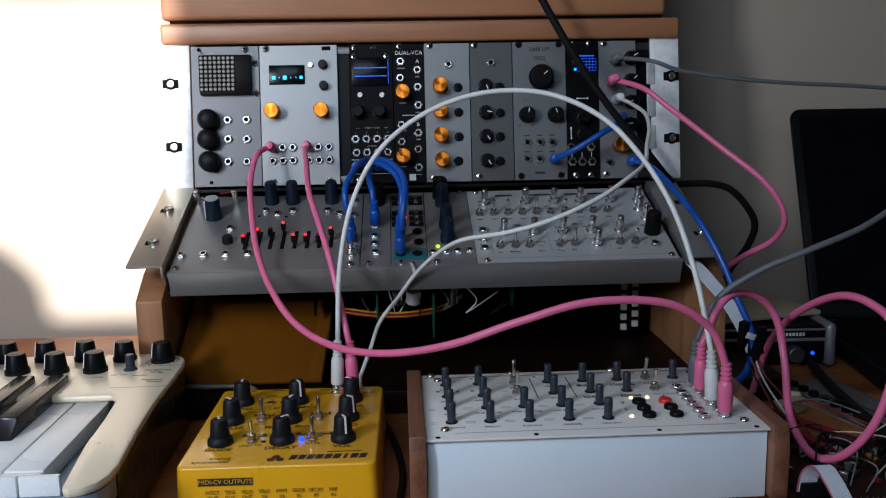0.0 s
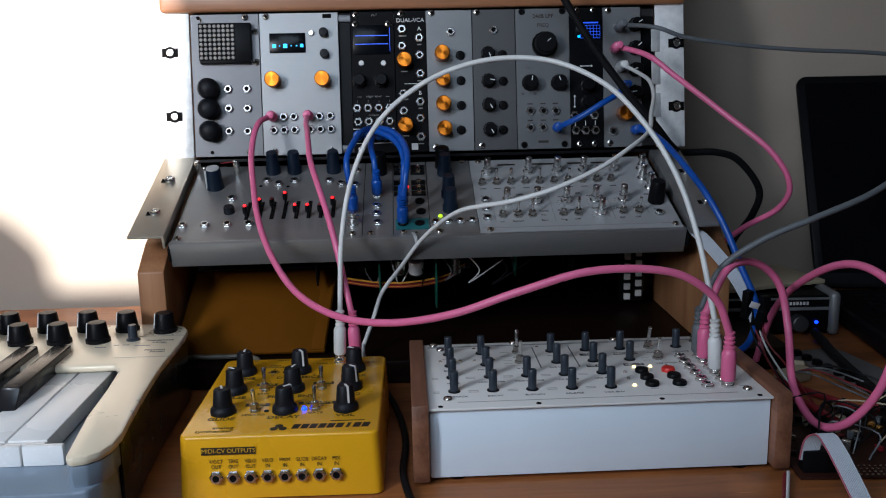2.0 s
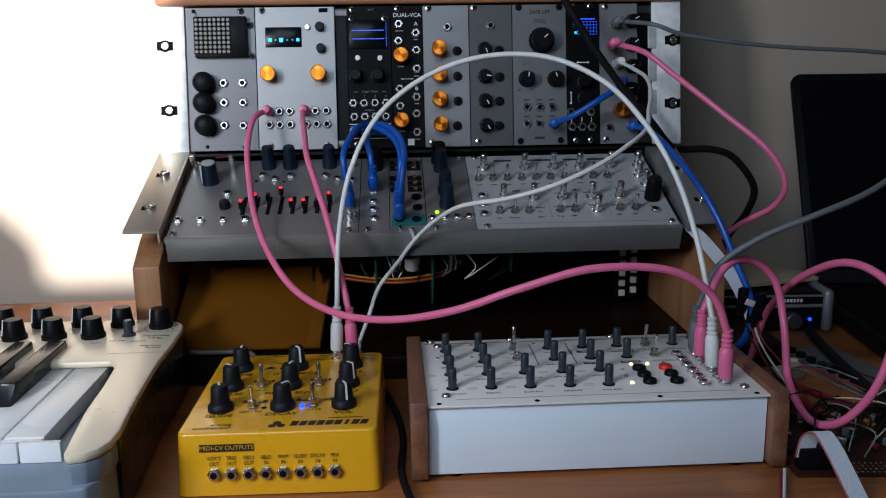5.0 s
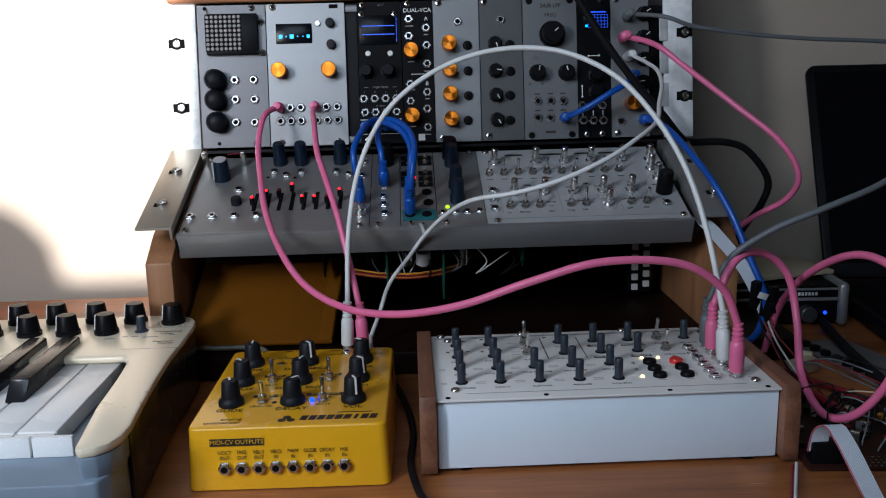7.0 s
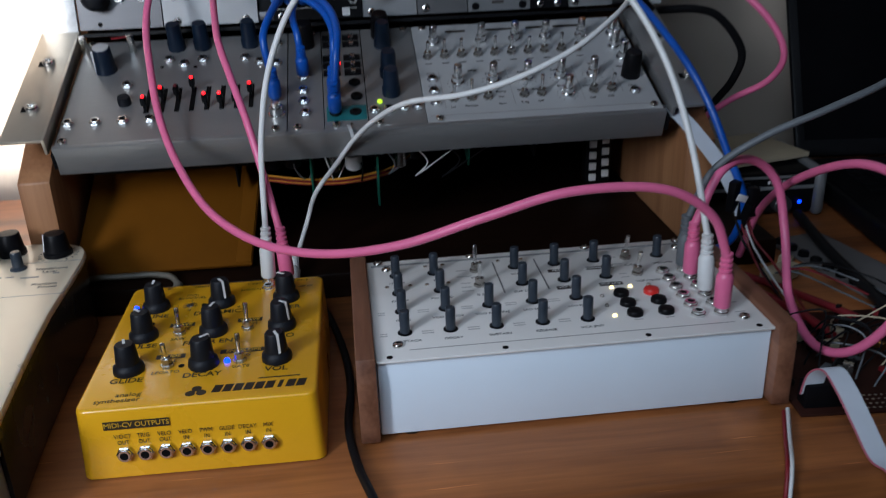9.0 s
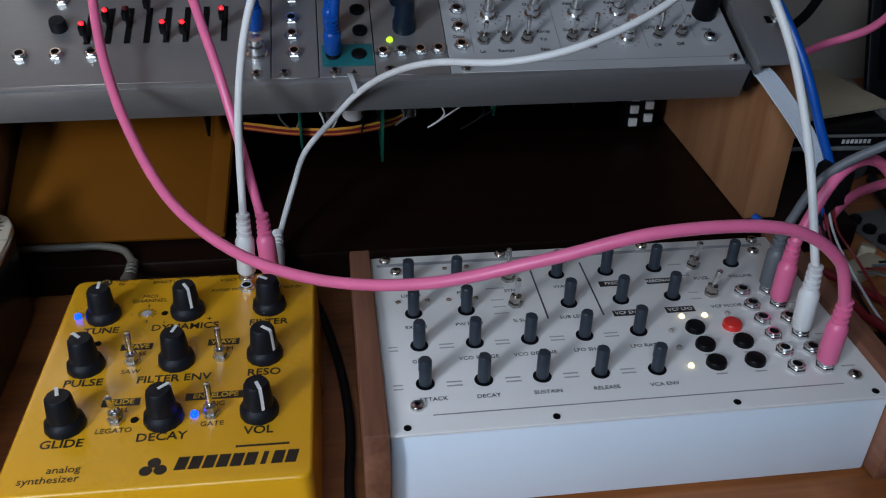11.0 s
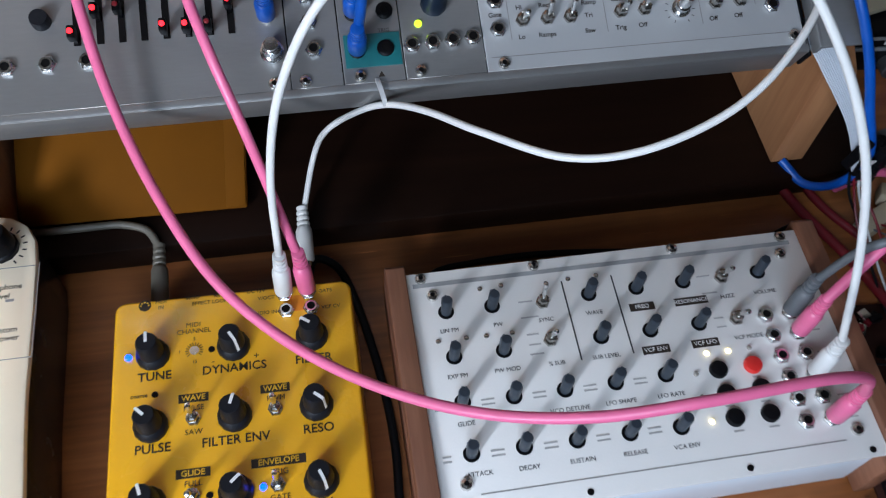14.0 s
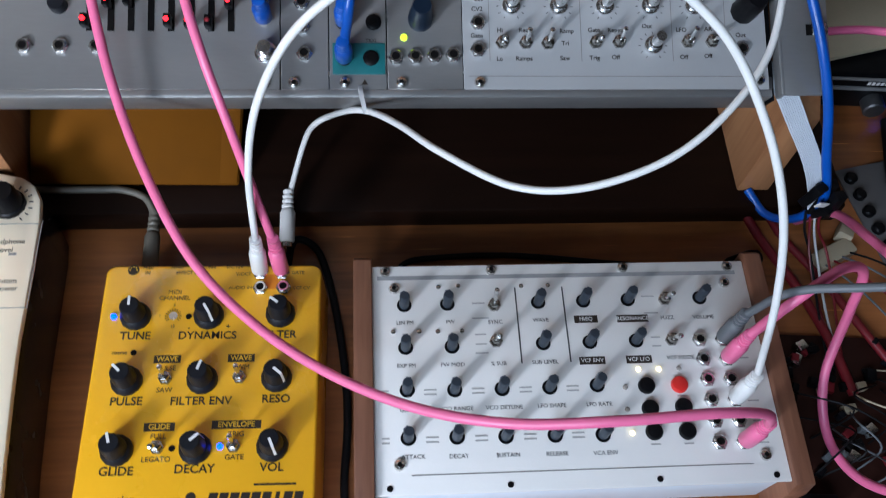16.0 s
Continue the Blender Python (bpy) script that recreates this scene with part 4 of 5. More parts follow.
for k in range(5):
    a = radians(k * 45)
    part("symbol_dot", lathe([(0.00045, 0), (0.00045, 0.0001)], 8), YELLOWINK, hy, m=at(-144.9 + 1.9 * math.cos(a), 202.6 + 1.9 * math.sin(a), 0.2))
for x, y in ((-75, 190), (-62.4, 190.2), (-75.4, 199.4), (-63.4, 199)):
    jack(hy, x, y)
bar(7, 9, mat("orange print", (0.62, 0.20, 0.01), 0.4), hy, -69, 194, "orange_patch", 0.06)
for dx, dy in ((0, 2.2), (-2.7, -1.8), (2.7, -1.8)):
    part("printed_mark", lathe([(0.0025, 0), (0.0025, 0.0001)], 20), INK, hy, m=at(-103.9 + dx, 74.9 + dy, 0.06))
for k in range(9):
    w = 0.0020 if k == 6 else 0.0043
    part("print_bar", sheet([(-w / 2 - 0.0007, -0.0033), (w / 2 - 0.0007, -0.0033), (w / 2 + 0.0007, 0.0033), (-w / 2 + 0.0007, 0.0033)], 0.00012), INK, hy, m=at(-93.4 + 5.25 * k, 75.6 - 0.075 * k, 0.06, RZ))
bar(21, 1.0, INK, hy, -63, 82.2, "print_bar", 0.06, RZ)
FRONT = C @ pose(0.1015, -0.0719, 0.0, 87.8, 0, 0)
for i, (a, b) in enumerate((("V/OCT", "OUT"), ("TRIG", "OUT"), ("VELO", "OUT"), ("VELO", "IN"), ("PWM", "IN"), ("GLIDE", "IN"), ("DECAY", "IN"), ("MIX", "IN"))):
    x = -139.2 + 10.15 * i
    base = FRONT @ at(x, 14.5, 0.5)
    j = put("jack", JACK, hy, base)
    put("hole", HOLE, j, at(0, 0, 1.7))
    text(a, 0.0033, INK, hy, base @ at(0, 9.6, 0.1), wide=0.84)
    text(b, 0.0033, INK, hy, base @ at(0, 6.2, 0.1), wide=0.84)
base = FRONT @ at(-131.5, 30.6, 0.45)
part("label_block", box(0.032, 0.0046, 0.0001), INK, hy, m=base)
text("MIDI-CV OUTPUTS", 0.0038, YELLOWINK, hy, base @ at(0, 0, 0.2))

# ---------- white synthesizer with walnut cheeks ----------
ws = thing("desktop_synthesizer", pose(0, 0, 0.049), "white metal synthesizer with walnut cheeks and grey shafts", "synthesizer")
part("body", box(0.2108, 0.122, 0.0446, 0.0012, at=(0.0924, 0.136, -0.0462)), WHITEPAINT, ws)
part("front_panel", box(0.2116, 0.1256, 0.0016, 0.0005, at=(0.0924, 0.1350, -0.0016)), PANELWHITE, ws)
for x in (-0.0185, 0.2035):
    outline = [(0.0672, -0.0452), (0.0672, -0.0095), (0.0695, 0.0035), (0.2005, 0.0035), (0.2035, 0.0), (0.2035, -0.0452)]
    part("cheek", moved(sheet(outline, 0.0102, 0.0009), Matrix(((0, 0, 1, -0.0051), (1, 0, 0, 0), (0, 1, 0, 0), (0, 0, 0, 1)))), CHEEK, ws, "walnut side cheek", pose(x, 0, 0))
for x in (0.004, 0.182):
    for y in (0.084, 0.188):
        part("foot", lathe([(0.006, 0), (0.0066, 0.0012), (0.006, 0.0034)], 16), BLACK, ws, "black rubber foot", pose(x, y, -0.049))
WSINK = mat("soft black print", (0.05, 0.05, 0.052), 0.6, 0.0, 0.1, 90, 0.0)
PALEINK = mat("pale grey print", (0.40, 0.39, 0.38), 0.6, 0.0, 0.1, 90, 0.0)
WKNOB = mesh_of(lathe([(0.0027, 0), (0.0027, 0.0126), (0.0023, 0.0133), (0, 0.0133)], 18), SLATE, True, "knob")
# flat of the shaft in a paler slate than the rest
WFLAT = mesh_of(box(0.0028, 0.0010, 0.0070, 0.0003, at=(0, 0.0024, 0.0060)), mat("paler slate edge", (0.085, 0.10, 0.12), 0.4), False, "flat_face")
WHOLE = mesh_of(lathe([(0.0040, 0), (0.0040, 0.0004), (0.0029, 0.0005)], 18), BLACK, False, "shaft_hole")
G = [((3.9, 174), 30), ((27.4, 174.2), 10), ((77.6, 174.2), -20), ((102.8, 174.4), -30), ((128, 174.7), -40), ((169, 175), -35),
     ((3.9, 149.4), 10), ((28.6, 149.4), 40), ((77.9, 150), 20), ((103.4, 150.1), -45), ((129, 150.3), -35),
     ((4, 125.9), -10), ((28.7, 125.3), 15), ((53.6, 125.2), 20), ((78.8, 125.3), -40), ((104.2, 125.8), 15),
     ((3.8, 100.7), 40), ((28.5, 100.5), 10), ((53.5, 100), 0), ((78.9, 99.8), 15), ((103.8, 99.2), 30)]
for (x, y), a in G:
    k = knob(ws, WKNOB, x, y, a)
    put("shaft_hole", WHOLE, k)
    put("flat_face", WFLAT, k)
for x, y, l in ((53, 172.6, 10), (52.4, 151.6, -14), (148.6, 174.3, -16), (148.5, 150.1, -18)):
    toggle(ws, x, y, l, 1.25)
BUTTON = [(0.0045, 0), (0.0045, 0.0018), (0.0040, 0.0027), (0.0024, 0.0032), (0, 0.0033)]
for x, y in ((130.5, 124.6), (130.5, 112.2), (130.6, 99.8), (148.5, 112.6), (148.2, 99.5)):
    part("push_button", lathe(BUTTON, 20), BLACK, ws, m=at(x, y))
part("push_button", lathe(BUTTON, 20), RED, ws, "red push button", at(148.3, 124.6))
for x, y, c in ((127.7, 134, "yellow"), (138.8, 133.8, "yellow"), (119.2, 99.6, "yellow"), (119, 124, None), (118.4, 112.1, None), (149.8, 133.9, None)):
    led(ws, x, y, c, 1.3, 1.3)
for k in range(6):
    jack(ws, 164, 149.7 - 11.3 * k)
    jack(ws, 176.8, 149.6 - 11.35 * k)
for x, y in ((-1.4, 183.8), (184.9, 184.1), (-0.9, 87.2), (187, 86), (-6, 194.2), (53, 194.4), (128, 194.6), (188.5, 194.2)):
    screw(ws, x, y)
for x in (-6, 53.9, 129.9, 190.7):
    part("mounting_hole", lathe([(0.0016, 0), (0.0016, 0.0003)], 12), DARK, ws, m=at(x, 75.7))
for x, y in ((23, 184.5), (34, 185), (-2.5, 158.5), (11.5, 158.5), (21.5, 158.2), (34.5, 158.2), (69, 184.2), (84, 184.4)):
    part("panel_dot", lathe([(0.0013, 0), (0.0013, 0.0006), (0.0008, 0.0009)], 10), STEEL, ws, m=at(x, y))
bar(203, 2.4, mat("grey printed band", (0.30, 0.30, 0.30), 0.5), ws, 91, 190.4, "printed_band", 0.05)
bar(175, 0.5, GREYINK, ws, 92.4, 81.8, "printed_line")
for x in (65.4, 91.8):
    bar(0.8, 44.4, mat("dark rule", (0.06, 0.06, 0.06), 0.5), ws, x, 161.3, "printed_line")
for w, x, y in (("LIN FM", 4, 163.6), ("PW", 28.5, 163.6), ("SYNC", 53, 163.0), ("WAVE", 78, 163.6), ("FUZZ", 148.6, 163.4), ("VOLUME", 169, 163.4), ("EXP FM", 4, 139.2), ("PW MOD", 28.5, 139.2), ("% SUB", 53, 139.2), ("SUB LEVEL", 78, 139.4), ("VCF MODE", 152, 140), ("GLIDE", 4, 115.2), ("VCO RANGE", 29, 115.2), ("VCO DETUNE", 54, 115.2), ("LFO SHAPE", 79, 115.4), ("LFO RATE", 104, 115.4), ("ATTACK", 6, 91), ("DECAY", 29, 90.6), ("SUSTAIN", 54, 90.4), ("RELEASE", 79, 90.2), ("VCA ENV", 104, 89.8)):
    text(w, 0.0031, WSINK, ws, at(x, y, 0.1))
for w, x, y, l in (("FREQ", 103, 163.6, 13), ("RESONANCE", 129, 163.4, 17.5), ("VCF ENV", 103.5, 139.6, 14), ("VCF LFO", 129, 139.6, 14)):
    part("label_block", box(l / 1000, 0.0044, 0.0001), INK, ws, m=at(x, y, 0.05))
    text(w, 0.0031, WHITEINK, ws, at(x, y, 0.25))
for x in (16, 41, 66, 91):
    for y in (124.5, 99.5):
        for d in (1.2, -1.2):
            bar(6.5, 0.8, PALEINK, ws, x, y + d)
for y in (124.5, 99.5):
    for d in (1.2, -1.2):
        bar(4.0, 0.8, PALEINK, ws, -7.6, y + d)
for x, y, w in ((44.5, 174.4, 7), (45, 165.5, 9), (44.5, 156, 6), (44.5, 150.5, 6), (44.5, 145.4, 7), (139.5, 176.5, 7), (140, 166.5, 8), (140, 152, 5), (140, 147, 5), (130.5, 106, 4.5), (148.4, 106, 4.5), (130.6, 93.4, 5), (148.2, 93.2, 5), (148.5, 118.8, 4), (186.5, 127, 6), (187, 115, 6), (187.5, 104, 6), (186.5, 139, 6), (187.5, 92.5, 6)):
    bar(w, 0.8, PALEINK, ws, x, y)

# ---------- keyboard controller ----------
kb = thing("midi_keyboard", pose(0, 0, 0), "silver keyboard controller with rows of black knobs", "keyboard")
rearo = [(-0.62, 0.158), (-0.2265, 0.1605), (-0.2205, 0.1500), (-0.2166, 0.1114), (-0.2140, 0.0694), (-0.2095, 0.0366), (-0.2062, 0.0130), (-0.2030, 0.0092), (-0.1950, 0.0113), (-0.1890, 0.0172), (-0.1856, 0.0270), (-0.1850, 0.0420), (-0.1872, 0.0640), (-0.1902, 0.1000), (-0.1922, 0.130), (-0.1935, 0.1550), (-0.1935, 0.2000), (-0.1940, 0.2260), (-0.1955, 0.2400), (-0.2000, 0.2490), (-0.2080, 0.2550), (-0.2250, 0.2590), (-0.62, 0.268)]
part("top_shell", sheet(rearo, 0.0058, 0.0021), SILVER, kb, "champagne silver top shell", pose(0, 0, 0.0492))
# front of the silver shell, coloured grey blue for the cool light on it
tip = [(-0.2095, 0.0400), (-0.2065, 0.0150), (-0.2028, 0.0098), (-0.1952, 0.0119), (-0.1895, 0.0178), (-0.1864, 0.0270), (-0.1866, 0.0400)]
part("tip_block", sheet(tip, 0.0130, 0.0012), STEELBLUE, kb, "rounded front tip, blue light put into its colour", pose(0, 0, 0.0364))
baseo = [(-0.62, 0.004), (-0.2050, 0.0055), (-0.1950, 0.0080), (-0.1900, 0.0170), (-0.1890, 0.040), (-0.1930, 0.100), (-0.1955, 0.155), (-0.1985, 0.225), (-0.2060, 0.246), (-0.2250, 0.2535), (-0.62, 0.261)]
part("base_shell", sheet(baseo, 0.0368, 0.002), STEELBLUE, kb, "grey blue base shell", pose(0, 0, 0.0005))
# end wall under the shell, coloured black for the shade on that side
endo = [(-0.1900, 0.0420), (-0.1868, 0.0420), (-0.1885, 0.0640), (-0.1914, 0.1000), (-0.1942, 0.155), (-0.1950, 0.226), (-0.1966, 0.2392), (-0.2009, 0.2478), (-0.2086, 0.2533), (-0.2250, 0.2568), (-0.62, 0.2650), (-0.62, 0.2630), (-0.2260, 0.2545), (-0.2095, 0.2510), (-0.2028, 0.2462), (-0.1990, 0.2385), (-0.1978, 0.2260), (-0.1972, 0.155), (-0.1945, 0.100)]
part("shaded_end", sheet(endo, 0.0478, 0.0004), KEYBLACK, kb, "glossy end wall, coloured black for its shade", pose(0, 0, 0.0012))
part("seam", box(0.38, 0.0012, 0.0012, at=(-0.42, 0.0040, 0.024)), PALE, kb, "pale seam along the front")
wkey = mesh_of(box(0.0226, 0.122, 0.011, 0.0012, 2, at=(0, 0.061, 0)), KEYWHITE, True, "white_key")
wlip = mesh_of(box(0.0226, 0.004, 0.012, 0.0008, at=(0, 0.001, 0)), KEYWHITE, True, "key_lip")
bkey = moved(box(0.0125, 0.098, 0.013, 0.0014, 2, at=(0, 0.049, 0)), Matrix.Identity(4))
for v in bkey.verts:
    if v.co.z > 0.006 and v.co.y < 0.02:
        v.co.y += 0.010
bkey = mesh_of(bkey, KEYBLACK, True, "black_key")
for i in range(15):
    k = put("white_key", wkey, kb, pose(-0.2410 - 0.0236 * i, 0.0490, 0.0380))
    put("key_lip", wlip, k, pose(0, -0.0040, -0.0015))
    put("key_front", wlip, kb, pose(-0.2290 - 0.0236 * i, 0.0400, 0.0374))
    if i % 7 not in (0, 3):
        put("black_key", bkey, kb, pose(-0.2410 - 0.0236 * i - 0.0088, 0.0950, 0.0475))
# strip coloured dark as the shade in the gap behind the keys
part("key_slot", box(0.39, 0.012, 0.004, at=(-0.42, 0.162, 0.0340)), DARK, kb, "dark strip for the shade in the gap behind the keys")
KBKNOB = mesh_of(lathe([(0.0091, 0), (0.0091, 0.0028), (0.0082, 0.0036), (0.0069, 0.0142), (0.0063, 0.0152), (0, 0.0154)], 24, 12, 0.03), BLACK, True, "knob")
KBLINE = mesh_of(moved(box(0.0008, 0.0026, 0.0112), pose(-0.0081, 0, 0.0036, 0, 7, 0)), WHITEINK, False, "pointer_line")
for x, y in [(-0.3135 - 0.0288 * i, 0.2165) for i in range(5)] + [(-0.2845, 0.2155), (-0.2560, 0.2155)] + [(-0.3340 - 0.0295 * i, 0.2490) for i in range(4)] + [(-0.3045, 0.2485), (-0.2735, 0.2470), (-0.2425, 0.2430), (-0.2118, 0.2365)]:
    k = put("knob", KBKNOB, kb, pose(x, y, 0.0548, 0, 0, 10))
    put("pointer_line", KBLINE, k)
part("knob", lathe([(0.0052, 0), (0.0050, 0.001), (0.0034, 0.002), (0.0032, 0.011), (0.0027, 0.012), (0, 0.012)], 16), SLATE, kb, "small slate grey knob", pose(-0.2305, 0.2165, 0.0548))
for x, y, w in ((-0.2195, 0.2015, 0.011), (-0.2495, 0.200, 0.008), (-0.239, 0.204, 0.004), (-0.232, 0.204, 0.005), (-0.205, 0.206, 0.004)):
    part("printed_bar", box(w, 0.0014, 0.0002), GREYINK, kb, m=pose(x, y, 0.0549))
for w, x, y in (("Headphone", -0.2095, 0.2135), ("Level", -0.2095, 0.2085), ("Phantom", -0.2075, 0.1900), ("Power", -0.2045, 0.1855)):
    text(w, 0.0042, INK, kb, pose(x, y, 0.0551))
part("panel_outline", join(*[moved(box(0.0004, 0.052, 0.0002), pose(-0.1925, 0.200, 0.0549)), moved(box(0.040, 0.0004, 0.0002), pose(-0.2125, 0.1745, 0.0549)), moved(box(0.036, 0.0004, 0.0002), pose(-0.2125, 0.2245, 0.0549))]), GREYINK, kb)
for k in range(15):
    a = radians(-50 + 20 * k)
    part("dial_tick", box(0.0022, 0.0008, 0.0002), INK, kb, m=pose(-0.2118 + 0.0116 * math.cos(a), 0.2365 + 0.0116 * math.sin(a), 0.0549, 0, 0, math.degrees(a)))

# ---------- patch cables ----------
def up_pt(u, v, n=0.0):
    return UPPER @ Vector((u / 1000, v / 1000, n / 1000))


def low_pt(u, v, n=0.0):
    return LOWER @ Vector((u / 1000, v / 1000, n / 1000))


def plug(parent, base, ahead, material, length=0.036, r=0.0046):
    """A moulded jack plug: body, ribbed strain relief and metal tip collar."""
    turn = Vector(ahead).to_track_quat("Z", "Y").to_matrix().to_4x4()
    m = Matrix.Translation(Vector(base) - parent.matrix_basis.translation) @ turn
    body = [(r * 0.85, 0.003), (r, 0.004), (r, length * 0.58), (r * 0.80, length * 0.64)]
    for k in range(4):
        z = length * (0.66 + 0.085 * k)
        body += [(r * 0.62, z), (r * (0.80 - 0.03 * k), z + length * 0.015), (r * (0.80 - 0.03 * k), z + length * 0.05), (r * 0.60, z + length * 0.06)]
    p = part("plug", lathe(body, 16), material, parent, m=m)
    part("tip_collar", lathe([(0.0032, 0.0), (0.0032, 0.0034)], 14), CHROME, p, "nickel collar")
    return p


def cable(label, points, r, material, plugs=(), name="patch_cable", category="cable", per=10):
    c = thing(name, Matrix.Translation(points[0]), label, category)
    o = Vector(points[0])
    part("cord", tube([Vector(p) - o for p in points], r, 12, per), material, c)
    for base, ahead, length in plugs:
        plug(c, base, ahead, material, length)
    return c


UN = Vector((0, -0.989, 0.1475))
LN = Vector((0, -0.355, 0.935))
cable("long pink patch cable hanging across the synthesizers", [up_pt(-141.5, -31, 15), (-0.150, 0.352, 0.205), (-0.153, 0.330, 0.184), (-0.148, 0.298, 0.161), (-0.139, 0.259, 0.136), (-0.124, 0.220, 0.114), (-0.102, 0.181, 0.096), (-0.072, 0.150, 0.087), (-0.036, 0.123, 0.089), (0.004, 0.101, 0.100), (0.045, 0.087, 0.117), (0.088, 0.083, 0.129), (0.136, 0.086, 0.126), (0.165, 0.090, 0.108), (0.1768, 0.0926, 0.083)], 0.0025, PINK, ((up_pt(-141.5, -31.2), UN, 0.024), ((0.1768, 0.0928, 0.050), (0, 0, 1), 0.036)))
cable("pink patch cable from the rack to the yellow box", [up_pt(-109, -31, 15), (-0.108, 0.352, 0.206), (-0.105, 0.330, 0.200), (-0.102, 0.305, 0.192), (-0.098, 0.277, 0.179), (-0.090, 0.252, 0.161), (-0.081, 0.232, 0.137), (-0.073, 0.216, 0.107), (-0.066, 0.204, 0.075)], 0.0024, PINK, ((up_pt(-109, -31.2), UN, 0.024), ((-0.0634, 0.199, 0.041), (-0.05, 0.10, 1), 0.036)))
cable("white patch cable arching high over the rack", [(-0.074, 0.2015, 0.076), (-0.071, 0.210, 0.130), (-0.061, 0.217, 0.176), (-0.040, 0.225, 0.214), (-0.005, 0.230, 0.241), (0.038, 0.230, 0.255), (0.083, 0.221, 0.254), (0.120, 0.203, 0.237), (0.144, 0.180, 0.209), (0.161, 0.158, 0.174), (0.171, 0.138, 0.132), (0.1760, 0.117, 0.084)], 0.0019, WHITECORD, ((((-0.0754, 0.1994, 0.041)), (0.04, 0.05, 1), 0.037), ((0.1768, 0.1158, 0.050), (-0.03, 0.03, 1), 0.037)))
cable("thin white cable looped over the case lip", [(-0.062, 0.258, 0.028), (-0.053, 0.281, 0.047), (-0.0445, 0.2795, 0.070), (-0.0280, 0.2705, 0.0935), (-0.0140, 0.2550, 0.1150), (0.0010, 0.2330, 0.1335), (0.0190, 0.207, 0.1485), (0.049, 0.183, 0.157), (0.079, 0.176, 0.166), (0.112, 0.181, 0.179), (0.137, 0.196, 0.191), (0.158, 0.221, 0.201), (0.169, 0.254, 0.213), (0.180, 0.287, 0.225), (0.185, 0.319, 0.236), (0.183, 0.351, 0.243), up_pt(178.1, 7.1, 16)], 0.0017, WHITECORD, ((up_pt(178.1, 7.1), UN, 0.024), ((-0.0635, 0.226, 0.0205), (0.02, 0.93, 0.25), 0.036)))
cable("grey cable from the white synthesizer running off the desk", [(0.80, 0.42, 0.10), (0.62, 0.33, 0.12), (0.50, 0.250, 0.150), (0.430, 0.216, 0.171), (0.371, 0.185, 0.183), (0.323, 0.157, 0.176), (0.283, 0.139, 0.161), (0.247, 0.135, 0.148), (0.215, 0.141, 0.133), (0.190, 0.149, 0.112), (0.1770, 0.150, 0.082)], 0.0022, GREYCORD, (((0.1768, 0.1498, 0.050), (0, 0, 1), 0.036), ))
cable("pink patch cable in a wide loop beside the synthesizer", [(0.1768, 0.1385, 0.083), (0.194, 0.147, 0.112), (0.219, 0.161, 0.1125), (0.239, 0.166, 0.095), (0.243, 0.156, 0.064), (0.237, 0.131, 0.034), (0.239, 0.102, 0.0185), (0.246, 0.077, 0.027), (0.257, 0.062, 0.053), (0.266, 0.061, 0.085), (0.271, 0.071, 0.110), (0.268, 0.093, 0.120), (0.264, 0.122, 0.119), (0.260, 0.156, 0.105), (0.258, 0.194, 0.081), (0.260, 0.228, 0.050), (0.258, 0.244, 0.012)], 0.0027, PINK, (((0.1768, 0.1384, 0.050), (0, 0, 1), 0.036), ))
cable("pink patch cable hanging out of the upper rack", [up_pt(173.1, 24.1, 15), (0.195, 0.360, 0.257), (0.215, 0.344, 0.239), (0.250, 0.313, 0.206), (0.281, 0.292, 0.177), (0.296, 0.286, 0.150), (0.293, 0.297, 0.128), (0.272, 0.318, 0.108), (0.252, 0.335, 0.085)], 0.0025, PINK, ((up_pt(173.1, 24.1), UN, 0.026), ))
cable("grey cable leaving the upper rack towards the side", [up_pt(177.2, 43.5, 15), (0.200, 0.355, 0.281), (0.226, 0.352, 0.272), (0.275, 0.352, 0.2645), (0.327, 0.353, 0.2595), (0.415, 0.354, 0.2535), (0.55, 0.36, 0.235), (0.80, 0.40, 0.15)], 0.0019, GREYCORD, ((up_pt(177.2, 43.5), UN, 0.026), ))
cable("blue patch cable between two rack modules", [up_pt(118.3, -47, 13), up_pt(122, -46, 26), up_pt(135, -40, 36), up_pt(152, -30, 40), up_pt(168, -21, 36), up_pt(178, -13, 26), up_pt(181.5, -10.4, 13)], 0.0027, BLUE, ((up_pt(118.3, -47), UN, 0.022), (up_pt(181.5, -10.4), UN, 0.022)))
cable("blue cable hanging down beside the rack", [up_pt(191.2, -50.8, 13), (0.196, 0.352, 0.190), (0.202, 0.330, 0.183), (0.209, 0.301, 0.169), (0.220, 0.275, 0.148), (0.231, 0.256, 0.122), (0.241, 0.242, 0.091), (0.251, 0.232, 0.060), (0.248, 0.236, 0.030), (0.236, 0.246, 0.018), (0.226, 0.262, 0.022)], 0.0027, BLUE, ((up_pt(191.2, -50.8), UN, 0.022), ))
